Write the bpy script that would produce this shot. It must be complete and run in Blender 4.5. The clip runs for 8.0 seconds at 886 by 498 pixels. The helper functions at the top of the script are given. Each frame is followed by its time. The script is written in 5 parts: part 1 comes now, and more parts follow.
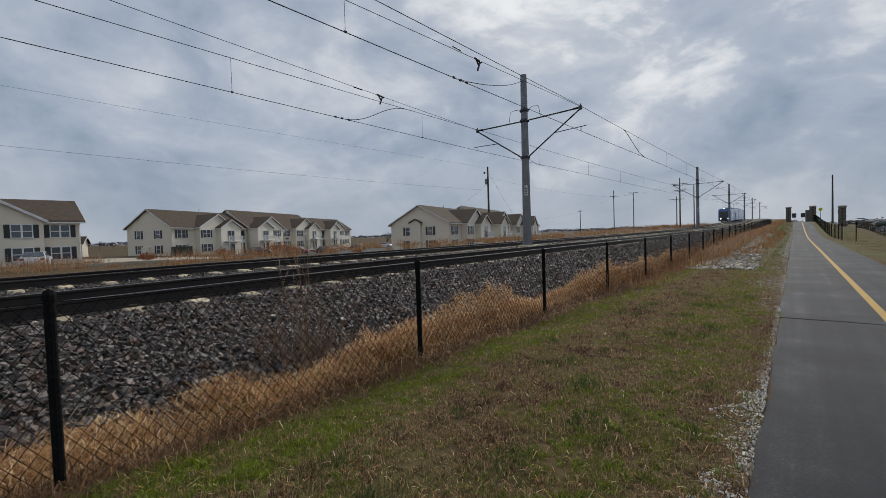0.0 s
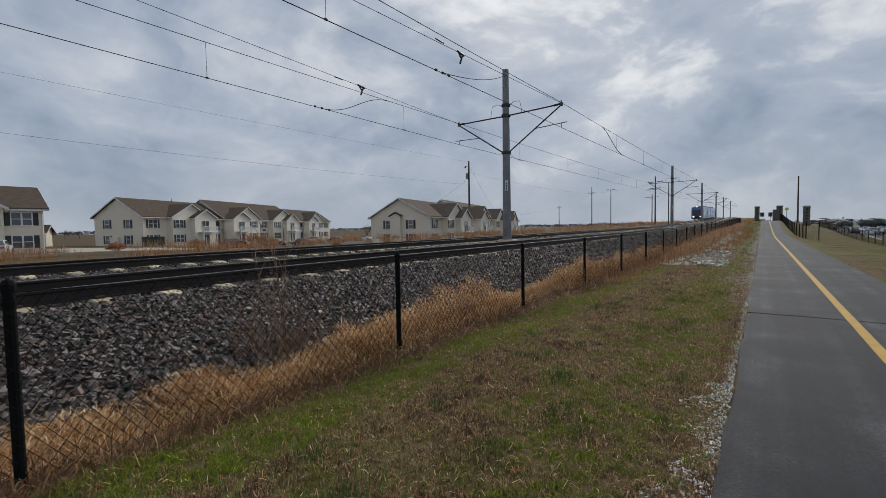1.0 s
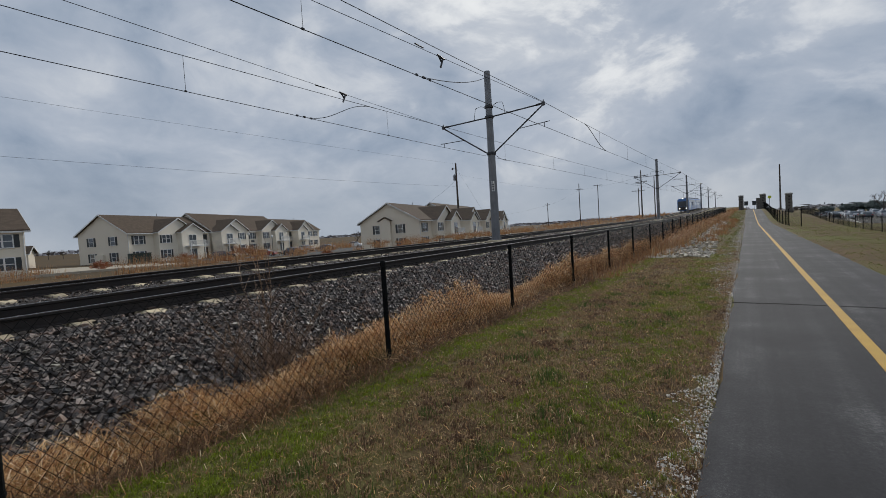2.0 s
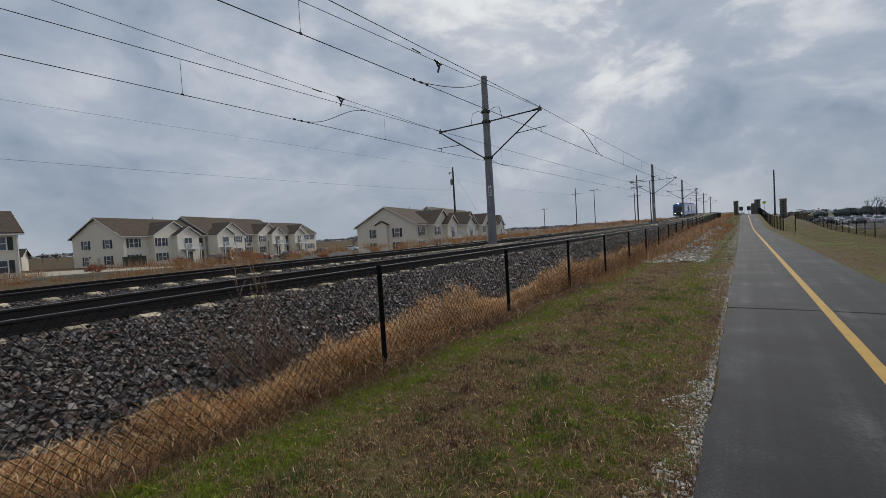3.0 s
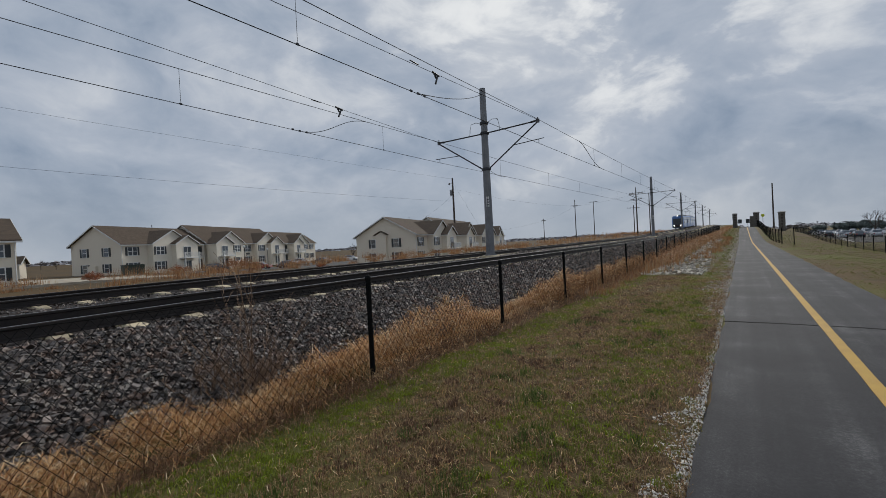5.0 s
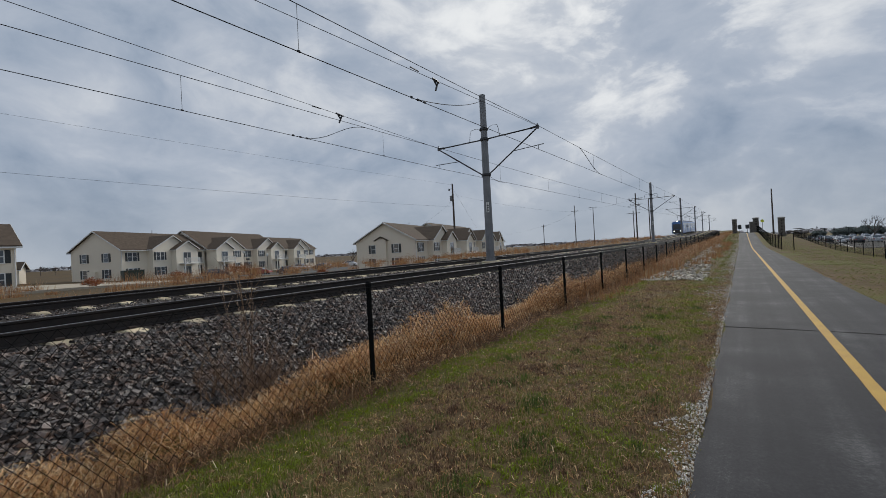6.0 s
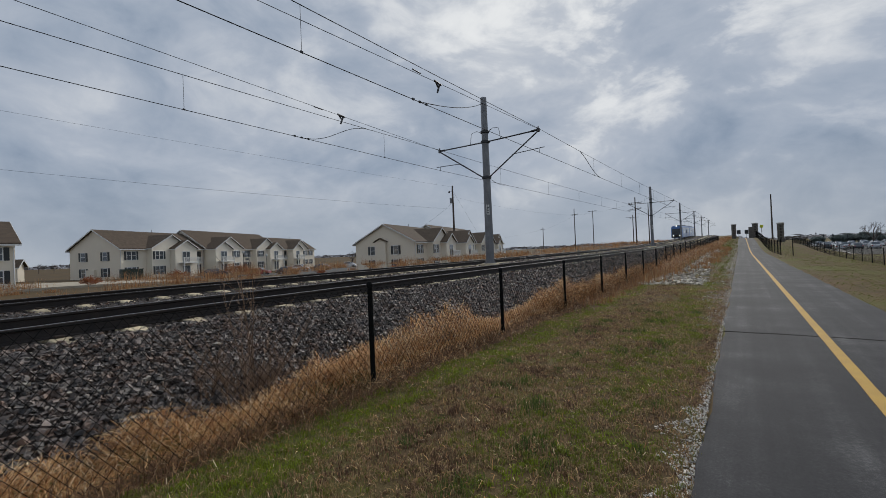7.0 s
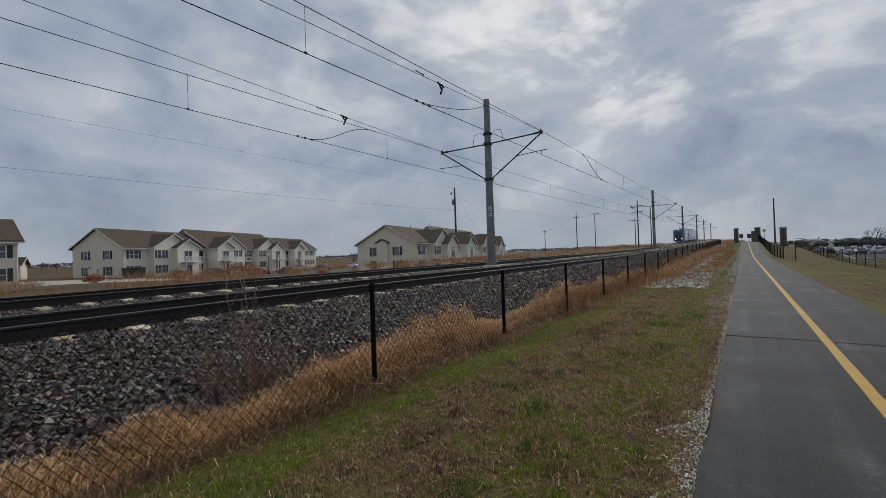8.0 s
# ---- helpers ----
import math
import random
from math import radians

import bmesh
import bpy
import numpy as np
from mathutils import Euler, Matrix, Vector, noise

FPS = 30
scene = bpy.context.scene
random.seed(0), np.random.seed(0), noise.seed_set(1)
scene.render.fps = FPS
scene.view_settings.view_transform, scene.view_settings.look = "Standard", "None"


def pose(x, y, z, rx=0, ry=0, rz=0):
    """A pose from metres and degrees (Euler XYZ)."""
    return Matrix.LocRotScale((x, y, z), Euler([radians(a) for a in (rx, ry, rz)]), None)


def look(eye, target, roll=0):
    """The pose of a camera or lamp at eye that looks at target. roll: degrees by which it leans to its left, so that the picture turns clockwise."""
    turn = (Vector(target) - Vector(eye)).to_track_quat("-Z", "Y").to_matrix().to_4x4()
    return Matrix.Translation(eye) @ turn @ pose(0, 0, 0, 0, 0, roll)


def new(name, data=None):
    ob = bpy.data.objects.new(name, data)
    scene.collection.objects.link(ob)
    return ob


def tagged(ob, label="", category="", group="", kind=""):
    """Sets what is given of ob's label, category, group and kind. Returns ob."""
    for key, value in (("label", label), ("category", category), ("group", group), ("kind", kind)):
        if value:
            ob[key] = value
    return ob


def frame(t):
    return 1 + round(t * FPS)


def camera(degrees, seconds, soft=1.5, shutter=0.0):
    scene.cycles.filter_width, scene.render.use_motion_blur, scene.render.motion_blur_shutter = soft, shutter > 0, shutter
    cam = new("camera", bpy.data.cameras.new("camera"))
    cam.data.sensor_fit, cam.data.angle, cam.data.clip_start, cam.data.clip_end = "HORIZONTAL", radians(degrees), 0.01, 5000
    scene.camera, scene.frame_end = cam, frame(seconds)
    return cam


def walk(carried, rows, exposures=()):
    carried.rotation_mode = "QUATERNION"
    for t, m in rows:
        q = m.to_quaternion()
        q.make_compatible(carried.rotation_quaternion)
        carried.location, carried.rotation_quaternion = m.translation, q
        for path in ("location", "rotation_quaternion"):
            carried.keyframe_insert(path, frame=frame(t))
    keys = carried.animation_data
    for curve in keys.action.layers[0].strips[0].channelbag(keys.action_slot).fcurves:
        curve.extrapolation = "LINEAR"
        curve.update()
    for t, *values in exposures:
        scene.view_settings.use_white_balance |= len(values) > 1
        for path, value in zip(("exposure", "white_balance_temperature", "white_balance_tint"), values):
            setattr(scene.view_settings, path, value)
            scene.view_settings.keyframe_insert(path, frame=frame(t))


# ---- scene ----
cam = camera(93.5, 8.0, soft=0.8)
PATH = [
    (0, (-0.201, 0.267, 1.381), (-1.502, 1.784, 1.317), -1.8),
    (0.5, (-0.212, 0.266, 1.379), (-1.488, 1.804, 1.3), -1.2),
    (1, (-0.206, 0.273, 1.376), (-1.433, 1.849, 1.28), -1.0),
    (1.5, (-0.173, 0.268, 1.387), (-1.399, 1.845, 1.292), -1.3),
    (2, (-0.15, 0.314, 1.41), (-1.344, 1.917, 1.324), -3.6),
    (3.5, (-0.141, 0.316, 1.416), (-1.319, 1.932, 1.362), -3.2),
    (4, (-0.113, 0.423, 1.415), (-1.293, 2.037, 1.373), -3.1),
    (4.5, (-0.098, 0.43, 1.414), (-1.277, 2.045, 1.383), -3.0),
    (6, (-0.091, 0.415, 1.414), (-1.268, 2.033, 1.423), -3.0),
    (6.5, (-0.1, 0.419, 1.405), (-1.273, 2.039, 1.421), -2.8),
    (7, (-0.109, 0.396, 1.408), (-1.282, 2.015, 1.427), -2.4),
    (7.5, (-0.108, 0.387, 1.404), (-1.285, 2.005, 1.426), -2.1),
    (8, (-0.112, 0.385, 1.408), (-1.291, 2.0, 1.434), -1.9),
]
walk(cam, [(t, look(eye, target, roll)) for t, eye, target, roll in PATH],
     exposures=[(0.0, 0.04), (0.7, 0.04), (2.2, 0.0), (3.5, -0.06), (4.5, -0.06), (6.0, 0.03), (6.5, 0.02), (7.0, -0.03), (8.0, -0.12)])

# ---- light ----
SUN_AZ, SUN_EL = radians(-12), radians(33)      # azimuth from +y towards +x, height
sun_dir = Vector((math.sin(SUN_AZ) * math.cos(SUN_EL), math.cos(SUN_AZ) * math.cos(SUN_EL), math.sin(SUN_EL)))
sun = new("sun", bpy.data.lights.new("sun", "SUN"))
sun.data.energy, sun.data.angle, sun.data.color = 2.15, radians(12), (1.0, 0.96, 0.9)
sun.matrix_world = look(sun_dir * 100, (0, 0, 0))

world = bpy.data.worlds.new("overcast_sky")
scene.world = world
world.use_nodes = True


class Nodes:
    """Short hand for building a node tree."""

    def __init__(self, tree):
        self.t = tree
        tree.nodes.clear()

    def add(self, kind, ins=None, **props):
        n = self.t.nodes.new(kind)
        for k, v in props.items():
            node_setting(n, k, v)
        for k, v in (ins or {}).items():
            self.put(n.inputs[k], v)
        return n

    def put(self, socket, v):
        if isinstance(v, bpy.types.NodeSocket):
            self.t.links.new(v, socket)
        elif isinstance(v, bpy.types.Node):
            self.t.links.new(v.outputs[0], socket)
        else:
            socket.default_value = v

    def math(self, op, a, b=0.0, clamp=False):
        n = self.t.nodes.new("ShaderNodeMath")
        n.operation, n.use_clamp = op, clamp
        self.put(n.inputs[0], a)
        self.put(n.inputs[1], b)
        return n.outputs[0]

    def mix(self, f, a, b):
        n = self.t.nodes.new("ShaderNodeMix")
        n.data_type = "RGBA"
        self.put(n.inputs[0], f)
        for s, v in ((n.inputs[6], a), (n.inputs[7], b)):
            self.put(s, (*v, 1) if isinstance(v, tuple) and len(v) == 3 else v)
        return n.outputs[2]

    def noise(self, vec, scale, detail=4.0, rough=0.55, out=0):
        n = self.t.nodes.new("ShaderNodeTexNoise")
        self.put(n.inputs["Vector"], vec)
        n.inputs["Scale"].default_value, n.inputs["Detail"].default_value, n.inputs["Roughness"].default_value = scale, detail, rough
        return n.outputs[out]

    def ramp(self, f, stops):
        n = self.t.nodes.new("ShaderNodeValToRGB")
        self.put(n.inputs[0], f)
        e = n.color_ramp.elements
        while len(e) < len(stops):
            e.new(0.5)
        for el, (p, c) in zip(e, stops):
            el.position, el.color = p, (*c, 1) if isinstance(c, tuple) else (c, c, c, 1)
        return n.outputs[0]


def node_setting(n, k, v):
    if k == "op":
        n.operation = v
    elif k == "sky":
        n.sky_type = v


def build_sky():
    k = Nodes(world.node_tree)
    gen = k.add("ShaderNodeTexCoord").outputs["Generated"]
    sep = k.add("ShaderNodeSeparateXYZ", {0: gen})
    x, y, z = sep.outputs
    up = k.math("MAXIMUM", z, 0.0)
    # cloud lumps a little wider than high
    flat = k.add("ShaderNodeVectorMath", {0: k.add("ShaderNodeVectorMath", {0: gen, 1: (1.0, 1.0, 1.75)}, op="MULTIPLY").outputs[0], 1: (5.3, 2.2, 1.1)}, op="ADD").outputs[0]
    warp = k.noise(flat, 2.2, 3.0, 0.5, 1)
    bent = k.add("ShaderNodeVectorMath", {0: flat, 1: k.add("ShaderNodeVectorMath", {0: warp, 1: (0.3, 0.3, 0.3)}, op="MULTIPLY").outputs[0]}, op="ADD").outputs[0]
    wide = k.noise(flat, 1.3, 3.0, 0.5)
    big = k.noise(bent, 3.6, 8.0, 0.52)
    fine = k.noise(bent, 11.0, 7.0, 0.58)
    mixd = k.math("ADD", k.math("MULTIPLY", big, 0.55), k.math("ADD", k.math("MULTIPLY", fine, 0.17), k.math("MULTIPLY", wide, 0.28)))
    # nearness to the veiled sun brightens the thin parts of the cloud; a heavier bank lies to the east
    dot = k.add("ShaderNodeVectorMath", {0: gen, 1: sun_dir}, op="DOT_PRODUCT").outputs["Value"]
    near = k.math("POWER", k.math("MAXIMUM", dot, 0.0), 6.0)
    east = k.math("MULTIPLY", k.add("ShaderNodeVectorMath", {0: gen, 1: (0.79, 0.61, -0.35)}, op="DOT_PRODUCT").outputs["Value"], k.math("SUBTRACT", 1.0, k.math("MULTIPLY", up, 1.7, clamp=True)))
    thin = k.math("ADD", mixd, k.math("SUBTRACT", k.math("MULTIPLY", near, 0.06), k.math("MULTIPLY", k.math("MAXIMUM", k.math("SUBTRACT", east, 0.2), 0.0), 0.21)))
    cloud = k.ramp(thin, [(0.37, (0.225, 0.29, 0.39)), (0.45, (0.322, 0.383, 0.478)), (0.53, (0.415, 0.466, 0.55)), (0.60, (0.545, 0.582, 0.64)), (0.70, (0.74, 0.765, 0.79))])
    # ragged thin places round the sun let the brightness through
    torn = k.ramp(k.math("ADD", k.math("MULTIPLY", big, 0.6), k.math("MULTIPLY", fine, 0.4)), [(0.50, 0.0), (0.60, 1.0)])
    glow = k.math("MULTIPLY", k.math("POWER", k.math("MAXIMUM", dot, 0.0), 10.0), torn)
    cloud = k.mix(k.math("MULTIPLY", glow, 0.7), cloud, (0.87, 0.88, 0.88))
    sky = k.add("ShaderNodeTexSky", sky="NISHITA")
    sky.sun_disc, sky.sun_elevation, sky.sun_rotation = False, SUN_EL, SUN_AZ
    blue = k.add("ShaderNodeVectorMath", {0: sky.outputs[0], 1: (0.085, 0.085, 0.085)}, op="MULTIPLY").outputs[0]
    gap = k.ramp(k.noise(flat, 1.15, 5.0, 0.5), [(0.66, 0.0), (0.76, 0.55)])
    col = k.mix(gap, cloud, blue)
    # pale haze just over the horizon
    haze = k.ramp(up, [(0.0, 0.6), (0.2, 0.0)])
    col = k.mix(haze, col, (0.395, 0.432, 0.475))
    bg = k.add("ShaderNodeBackground", {"Color": col, "Strength": 1.0})
    out = k.add("ShaderNodeOutputWorld")
    k.t.links.new(bg.outputs[0], out.inputs[0])


build_sky()


# ---- materials ----
def material(name, dark, light, scale=6.0, rough=0.8, metal=0.0, bump=0.0, fine=60.0, island=0.0, object_vary=0.0, second=None, second_scale=0.6, coat=0.0):
    """A surface whose colour wanders between two tones at two scales, with relief."""
    m = bpy.data.materials.new(name)
    m.use_nodes = True
    k = Nodes(m.node_tree)
    co = k.add("ShaderNodeTexCoord").outputs["Object"]
    f = k.math("ADD", k.math("MULTIPLY", k.noise(co, scale, 5.0, 0.6), 0.6), k.math("MULTIPLY", k.noise(co, fine, 4.0, 0.6), 0.4))
    f = k.ramp(f, [(0.34, 0.0), (0.66, 1.0)])
    col = k.mix(f, dark, light)
    if second:
        patch = k.ramp(k.noise(co, second_scale, 5.0, 0.6), [(0.47, 0.0), (0.6, 1.0)])
        col = k.mix(patch, col, second)
    if island or object_vary:
        src = k.add("ShaderNodeNewGeometry").outputs["Random Per Island"] if island else k.add("ShaderNodeObjectInfo").outputs["Random"]
        v = k.math("ADD", k.math("MULTIPLY", src, 2 * (island or object_vary)), 1 - (island or object_vary))
        hsv = k.add("ShaderNodeHueSaturation", {"Color": col, "Value": v})
        col = hsv.outputs[0]
    b = k.add("ShaderNodeBsdfPrincipled", {"Base Color": col, "Metallic": metal, "Coat Weight": coat, "Specular IOR Level": 0.12 if rough >= 0.9 else 0.5})
    k.put(b.inputs["Roughness"], k.math("ADD", k.math("MULTIPLY", f, 0.15), rough - 0.08, clamp=True))
    if bump:
        bp = k.add("ShaderNodeBump", {"Height": k.noise(co, fine, 5.0, 0.65), "Strength": bump, "Distance": 0.02})
        k.put(b.inputs["Normal"], bp.outputs[0])
    out = k.add("ShaderNodeOutputMaterial")
    k.t.links.new(b.outputs[0], out.inputs[0])
    return m


def blade_material(name, tones, wet=0.75, patch=None):
    """Dry or green blades: a tone for every blade, shifted by patches of the ground; light passes through a little."""
    m = bpy.data.materials.new(name)
    m.use_nodes = True
    k = Nodes(m.node_tree)
    rnd = k.add("ShaderNodeNewGeometry").outputs["Random Per Island"]
    pos = k.add("ShaderNodeNewGeometry").outputs["Position"]
    if patch:
        n = k.noise(pos, 1.1, 4.0, 0.6)
        n2 = k.noise(pos, 3.2, 3.0, 0.6)
        s = k.math("ADD", k.math("MULTIPLY", n, 1.2), k.math("MULTIPLY", n2, 2.0))
        # strips along the way: greener beside the fence, browner next to it, greener again near the path
        px = k.add("ShaderNodeSeparateXYZ", {0: pos}).outputs[0]
        strip = k.ramp(k.math("DIVIDE", k.math("ADD", px, 4.0), 4.0), patch)
        s = k.math("ADD", s, strip)
        tuft = k.math("MULTIPLY", k.math("SUBTRACT", k.noise(pos, 15.0, 2.0, 0.5), 0.5), 1.3)
        s = k.math("ADD", k.math("ADD", k.math("SUBTRACT", s, 1.46), tuft), k.math("MULTIPLY", k.math("SUBTRACT", rnd, 0.5), 0.6))
        col = k.ramp(s, tones)
    else:
        n = k.noise(pos, 1.6, 3.0, 0.6)
        col = k.ramp(k.math("ADD", k.math("MULTIPLY", rnd, 0.85), k.math("MULTIPLY", n, 0.2)), tones)
    b = k.add("ShaderNodeBsdfPrincipled", {"Base Color": col, "Roughness": wet, "Specular IOR Level": 0.25})
    tr = k.add("ShaderNodeBsdfTranslucent", {"Color": col})
    mx = k.add("ShaderNodeMixShader", {0: 0.3, 1: b.outputs[0], 2: tr.outputs[0]})
    out = k.add("ShaderNodeOutputMaterial")
    k.t.links.new(mx.outputs[0], out.inputs[0])
    return m


def lamp_material(name, colour, strength):
    m = bpy.data.materials.new(name)
    m.use_nodes = True
    k = Nodes(m.node_tree)
    e = k.add("ShaderNodeEmission", {"Color": (*colour, 1), "Strength": strength})
    out = k.add("ShaderNodeOutputMaterial")
    k.t.links.new(e.outputs[0], out.inputs[0])
    return m


def asphalt_material():
    m = bpy.data.materials.new("asphalt")
    m.use_nodes = True
    k = Nodes(m.node_tree)
    co = k.add("ShaderNodeTexCoord").outputs["Object"]
    grain = k.math("ADD", k.math("MULTIPLY", k.noise(co, 220.0, 3.0, 0.7), 0.5), k.math("MULTIPLY", k.noise(co, 48.0, 5.0, 0.75), 0.5))
    streak = k.noise(k.add("ShaderNodeVectorMath", {0: co, 1: (2.3, 0.03, 1.0)}, op="MULTIPLY").outputs[0], 1.6, 4.0, 0.55)
    blot = k.noise(co, 0.7, 5.0, 0.6)
    f = k.math("ADD", k.math("MULTIPLY", grain, 0.50), k.math("ADD", k.math("MULTIPLY", streak, 0.26), k.math("MULTIPLY", blot, 0.36)))
    col = k.ramp(f, [(0.42, (0.007, 0.0075, 0.0095)), (0.545, (0.018, 0.0185, 0.022)), (0.61, (0.037, 0.037, 0.040)), (0.68, (0.11, 0.11, 0.11))])
    b = k.add("ShaderNodeBsdfPrincipled", {"Base Color": col, "Roughness": 0.84, "Specular IOR Level": 0.32})
    bp = k.add("ShaderNodeBump", {"Height": grain, "Strength": 0.5, "Distance": 0.004})
    k.put(b.inputs["Normal"], bp.outputs[0])
    out = k.add("ShaderNodeOutputMaterial")
    k.t.links.new(b.outputs[0], out.inputs[0])
    return m


def glass_material():
    m = bpy.data.materials.new("window_glass")
    m.use_nodes = True
    k = Nodes(m.node_tree)
    co = k.add("ShaderNodeTexCoord").outputs["Object"]
    # base lifted to mottled blue-grey: sky reflection put into the colour
    b = k.add("ShaderNodeBsdfPrincipled", {"Base Color": k.mix(k.noise(co, 0.8), (0.04, 0.05, 0.06), (0.10, 0.12, 0.14)), "Roughness": 0.06, "Coat Weight": 0.6})
    out = k.add("ShaderNodeOutputMaterial")
    k.t.links.new(b.outputs[0], out.inputs[0])
    return m


def siding_material(name, dark, light):
    """Vinyl boards 11 cm high with a shadow line at each lap."""
    m = bpy.data.materials.new(name)
    m.use_nodes = True
    k = Nodes(m.node_tree)
    co = k.add("ShaderNodeTexCoord").outputs["Object"]
    z = k.add("ShaderNodeSeparateXYZ", {0: co}).outputs[2]
    lap = k.math("FRACT", k.math("DIVIDE", z, 0.115))
    col = k.mix(k.noise(co, 0.5, 5.0, 0.6), dark, light)
    b = k.add("ShaderNodeBsdfPrincipled", {"Base Color": col, "Roughness": 0.55})
    bp = k.add("ShaderNodeBump", {"Height": lap, "Strength": 0.5, "Distance": 0.012})
    k.put(b.inputs["Normal"], bp.outputs[0])
    out = k.add("ShaderNodeOutputMaterial")
    k.t.links.new(b.outputs[0], out.inputs[0])
    return m


SOIL = material("dry_turf_soil", (0.07, 0.048, 0.025), (0.16, 0.108, 0.054), 1.1, 0.95, bump=0.8, fine=38, second=(0.118, 0.115, 0.036), second_scale=0.22)
FIELD = material("dormant_field", (0.06, 0.045, 0.026), (0.118, 0.082, 0.044), 0.12, 0.95, bump=0.5, fine=3, second=(0.105, 0.07, 0.034), second_scale=0.03)
ASPHALT = asphalt_material()
SEAL = material("crack_sealer", (0.006, 0.006, 0.006), (0.012, 0.012, 0.012), 8, 0.95)
YELLOW = material("yellow_road_paint", (0.37, 0.205, 0.026), (0.52, 0.32, 0.05), 3, 0.8, bump=0.25, fine=140)
BALLAST_BED = material("ballast_bed", (0.020, 0.0175, 0.0165), (0.095, 0.082, 0.075), 14, 0.95, bump=1.0, fine=26)
BALLAST = material("trap_rock", (0.028, 0.024, 0.022), (0.195, 0.163, 0.141), 9, 0.55, bump=0.4, fine=80, island=0.9, second=(0.105, 0.066, 0.047), second_scale=5.0)
PALE_STONE = material("limestone", (0.28, 0.245, 0.195), (0.60, 0.55, 0.46), 5, 0.85, bump=0.5, fine=50, island=0.45)
GRAVEL = material("pale_gravel", (0.40, 0.375, 0.33), (0.74, 0.70, 0.64), 30, 0.85, bump=0.3, fine=120, island=0.5)
CABINET_GREEN = material("green_cabinet_paint", (0.015, 0.03, 0.022), (0.03, 0.05, 0.036), 3, 0.5)
CONCRETE = material("tie_concrete", (0.38, 0.31, 0.20), (0.66, 0.55, 0.37), 4, 0.85, bump=0.35, fine=70, object_vary=0.3)
RAIL_SIDE = material("rail_rust", (0.012, 0.010, 0.010), (0.035, 0.026, 0.022), 7, 0.7, metal=0.2, bump=0.3)
RAIL_TOP = material("rail_worn_head", (0.10, 0.10, 0.105), (0.22, 0.22, 0.225), 3, 0.5, metal=0.7)
CLIP = material("rail_clip_iron", (0.03, 0.022, 0.02), (0.07, 0.05, 0.04), 20, 0.7, metal=0.4)
STEEL = material("galvanised_steel", (0.13, 0.135, 0.145), (0.25, 0.255, 0.265), 2.2, 0.55, metal=0.55, bump=0.1, fine=40)
DARK_STEEL = material("weathered_arm_steel", (0.03, 0.032, 0.036), (0.07, 0.072, 0.078), 5, 0.6, metal=0.5)
WIRE = material("weathered_copper_wire", (0.012, 0.013, 0.015), (0.03, 0.03, 0.032), 4, 0.92)
POLYMER = material("grey_polymer", (0.05, 0.05, 0.055), (0.09, 0.09, 0.095), 10, 0.5)
BLACK_VINYL = material("black_vinyl_coating", (0.004, 0.005, 0.005), (0.010, 0.010, 0.010), 12, 0.92)
WOOD_POLE = material("weathered_pole_wood", (0.055, 0.045, 0.037), (0.12, 0.10, 0.085), 3, 0.9, bump=0.4, fine=30)
SIDING = siding_material("beige_siding", (0.69, 0.62, 0.505), (0.76, 0.685, 0.56))
SIDING_PALE = siding_material("cream_siding", (0.72, 0.66, 0.55), (0.79, 0.73, 0.615))
TRIM = material("white_trim", (0.62, 0.62, 0.60), (0.74, 0.74, 0.72), 2, 0.5)
SHINGLE = material("brown_asphalt_shingle", (0.07, 0.053, 0.04), (0.132, 0.10, 0.074), 2.0, 0.9, bump=0.4, fine=14)
SHUTTER = material("dark_shutter", (0.018, 0.022, 0.024), (0.032, 0.038, 0.04), 4, 0.5)
GLASS = glass_material()
TYRE = material("tyre_rubber", (0.012, 0.012, 0.012), (0.025, 0.025, 0.025), 12, 0.85)
RIM = material("wheel_alloy", (0.25, 0.25, 0.26), (0.45, 0.45, 0.46), 10, 0.35, metal=0.8)
CAR_WHITE = material("white_car_paint", (0.62, 0.63, 0.64), (0.72, 0.73, 0.74), 2, 0.28, coat=0.6)
CAR_DARK = material("charcoal_car_paint", (0.022, 0.026, 0.034), (0.04, 0.045, 0.055), 2, 0.25, coat=0.6)
CAR_RED = material("red_car_paint", (0.20, 0.018, 0.014), (0.30, 0.03, 0.024), 2, 0.27, coat=0.6)
CAR_SILVER = material("silver_car_paint", (0.30, 0.32, 0.34), (0.42, 0.43, 0.45), 2, 0.28, metal=0.3, coat=0.6)
# pillar stone raised a little in tone in place of distance haze
STONE_BLOCK = material("grey_split_stone", (0.085, 0.078, 0.07), (0.19, 0.175, 0.155), 3, 0.9, bump=0.6, fine=20)
CAP_STONE = material("pale_cap_stone", (0.32, 0.31, 0.29), (0.45, 0.44, 0.41), 4, 0.85, bump=0.2)
SIGN_YELLOW = material("fluorescent_sign_face", (0.50, 0.55, 0.03), (0.60, 0.66, 0.05), 4, 0.4)
TRAIN_BLUE = material("blue_train_paint", (0.05, 0.15, 0.40), (0.08, 0.20, 0.48), 1, 0.35, coat=0.4)
TRAIN_WHITE = material("white_train_paint", (0.45, 0.47, 0.50), (0.55, 0.57, 0.60), 1, 0.35, coat=0.4)
TRAIN_DARK = material("train_front_mask", (0.012, 0.013, 0.016), (0.025, 0.026, 0.03), 2, 0.3)
HEADLIGHT = lamp_material("lit_headlight", (1.0, 0.97, 0.9), 3.5)
LOT = material("parking_lot_paving", (0.075, 0.073, 0.068), (0.125, 0.12, 0.112), 0.6, 0.9, bump=0.2)
KERB = material("pale_kerb_gravel", (0.32, 0.28, 0.22), (0.46, 0.41, 0.33), 0.8, 0.9, bump=0.3)
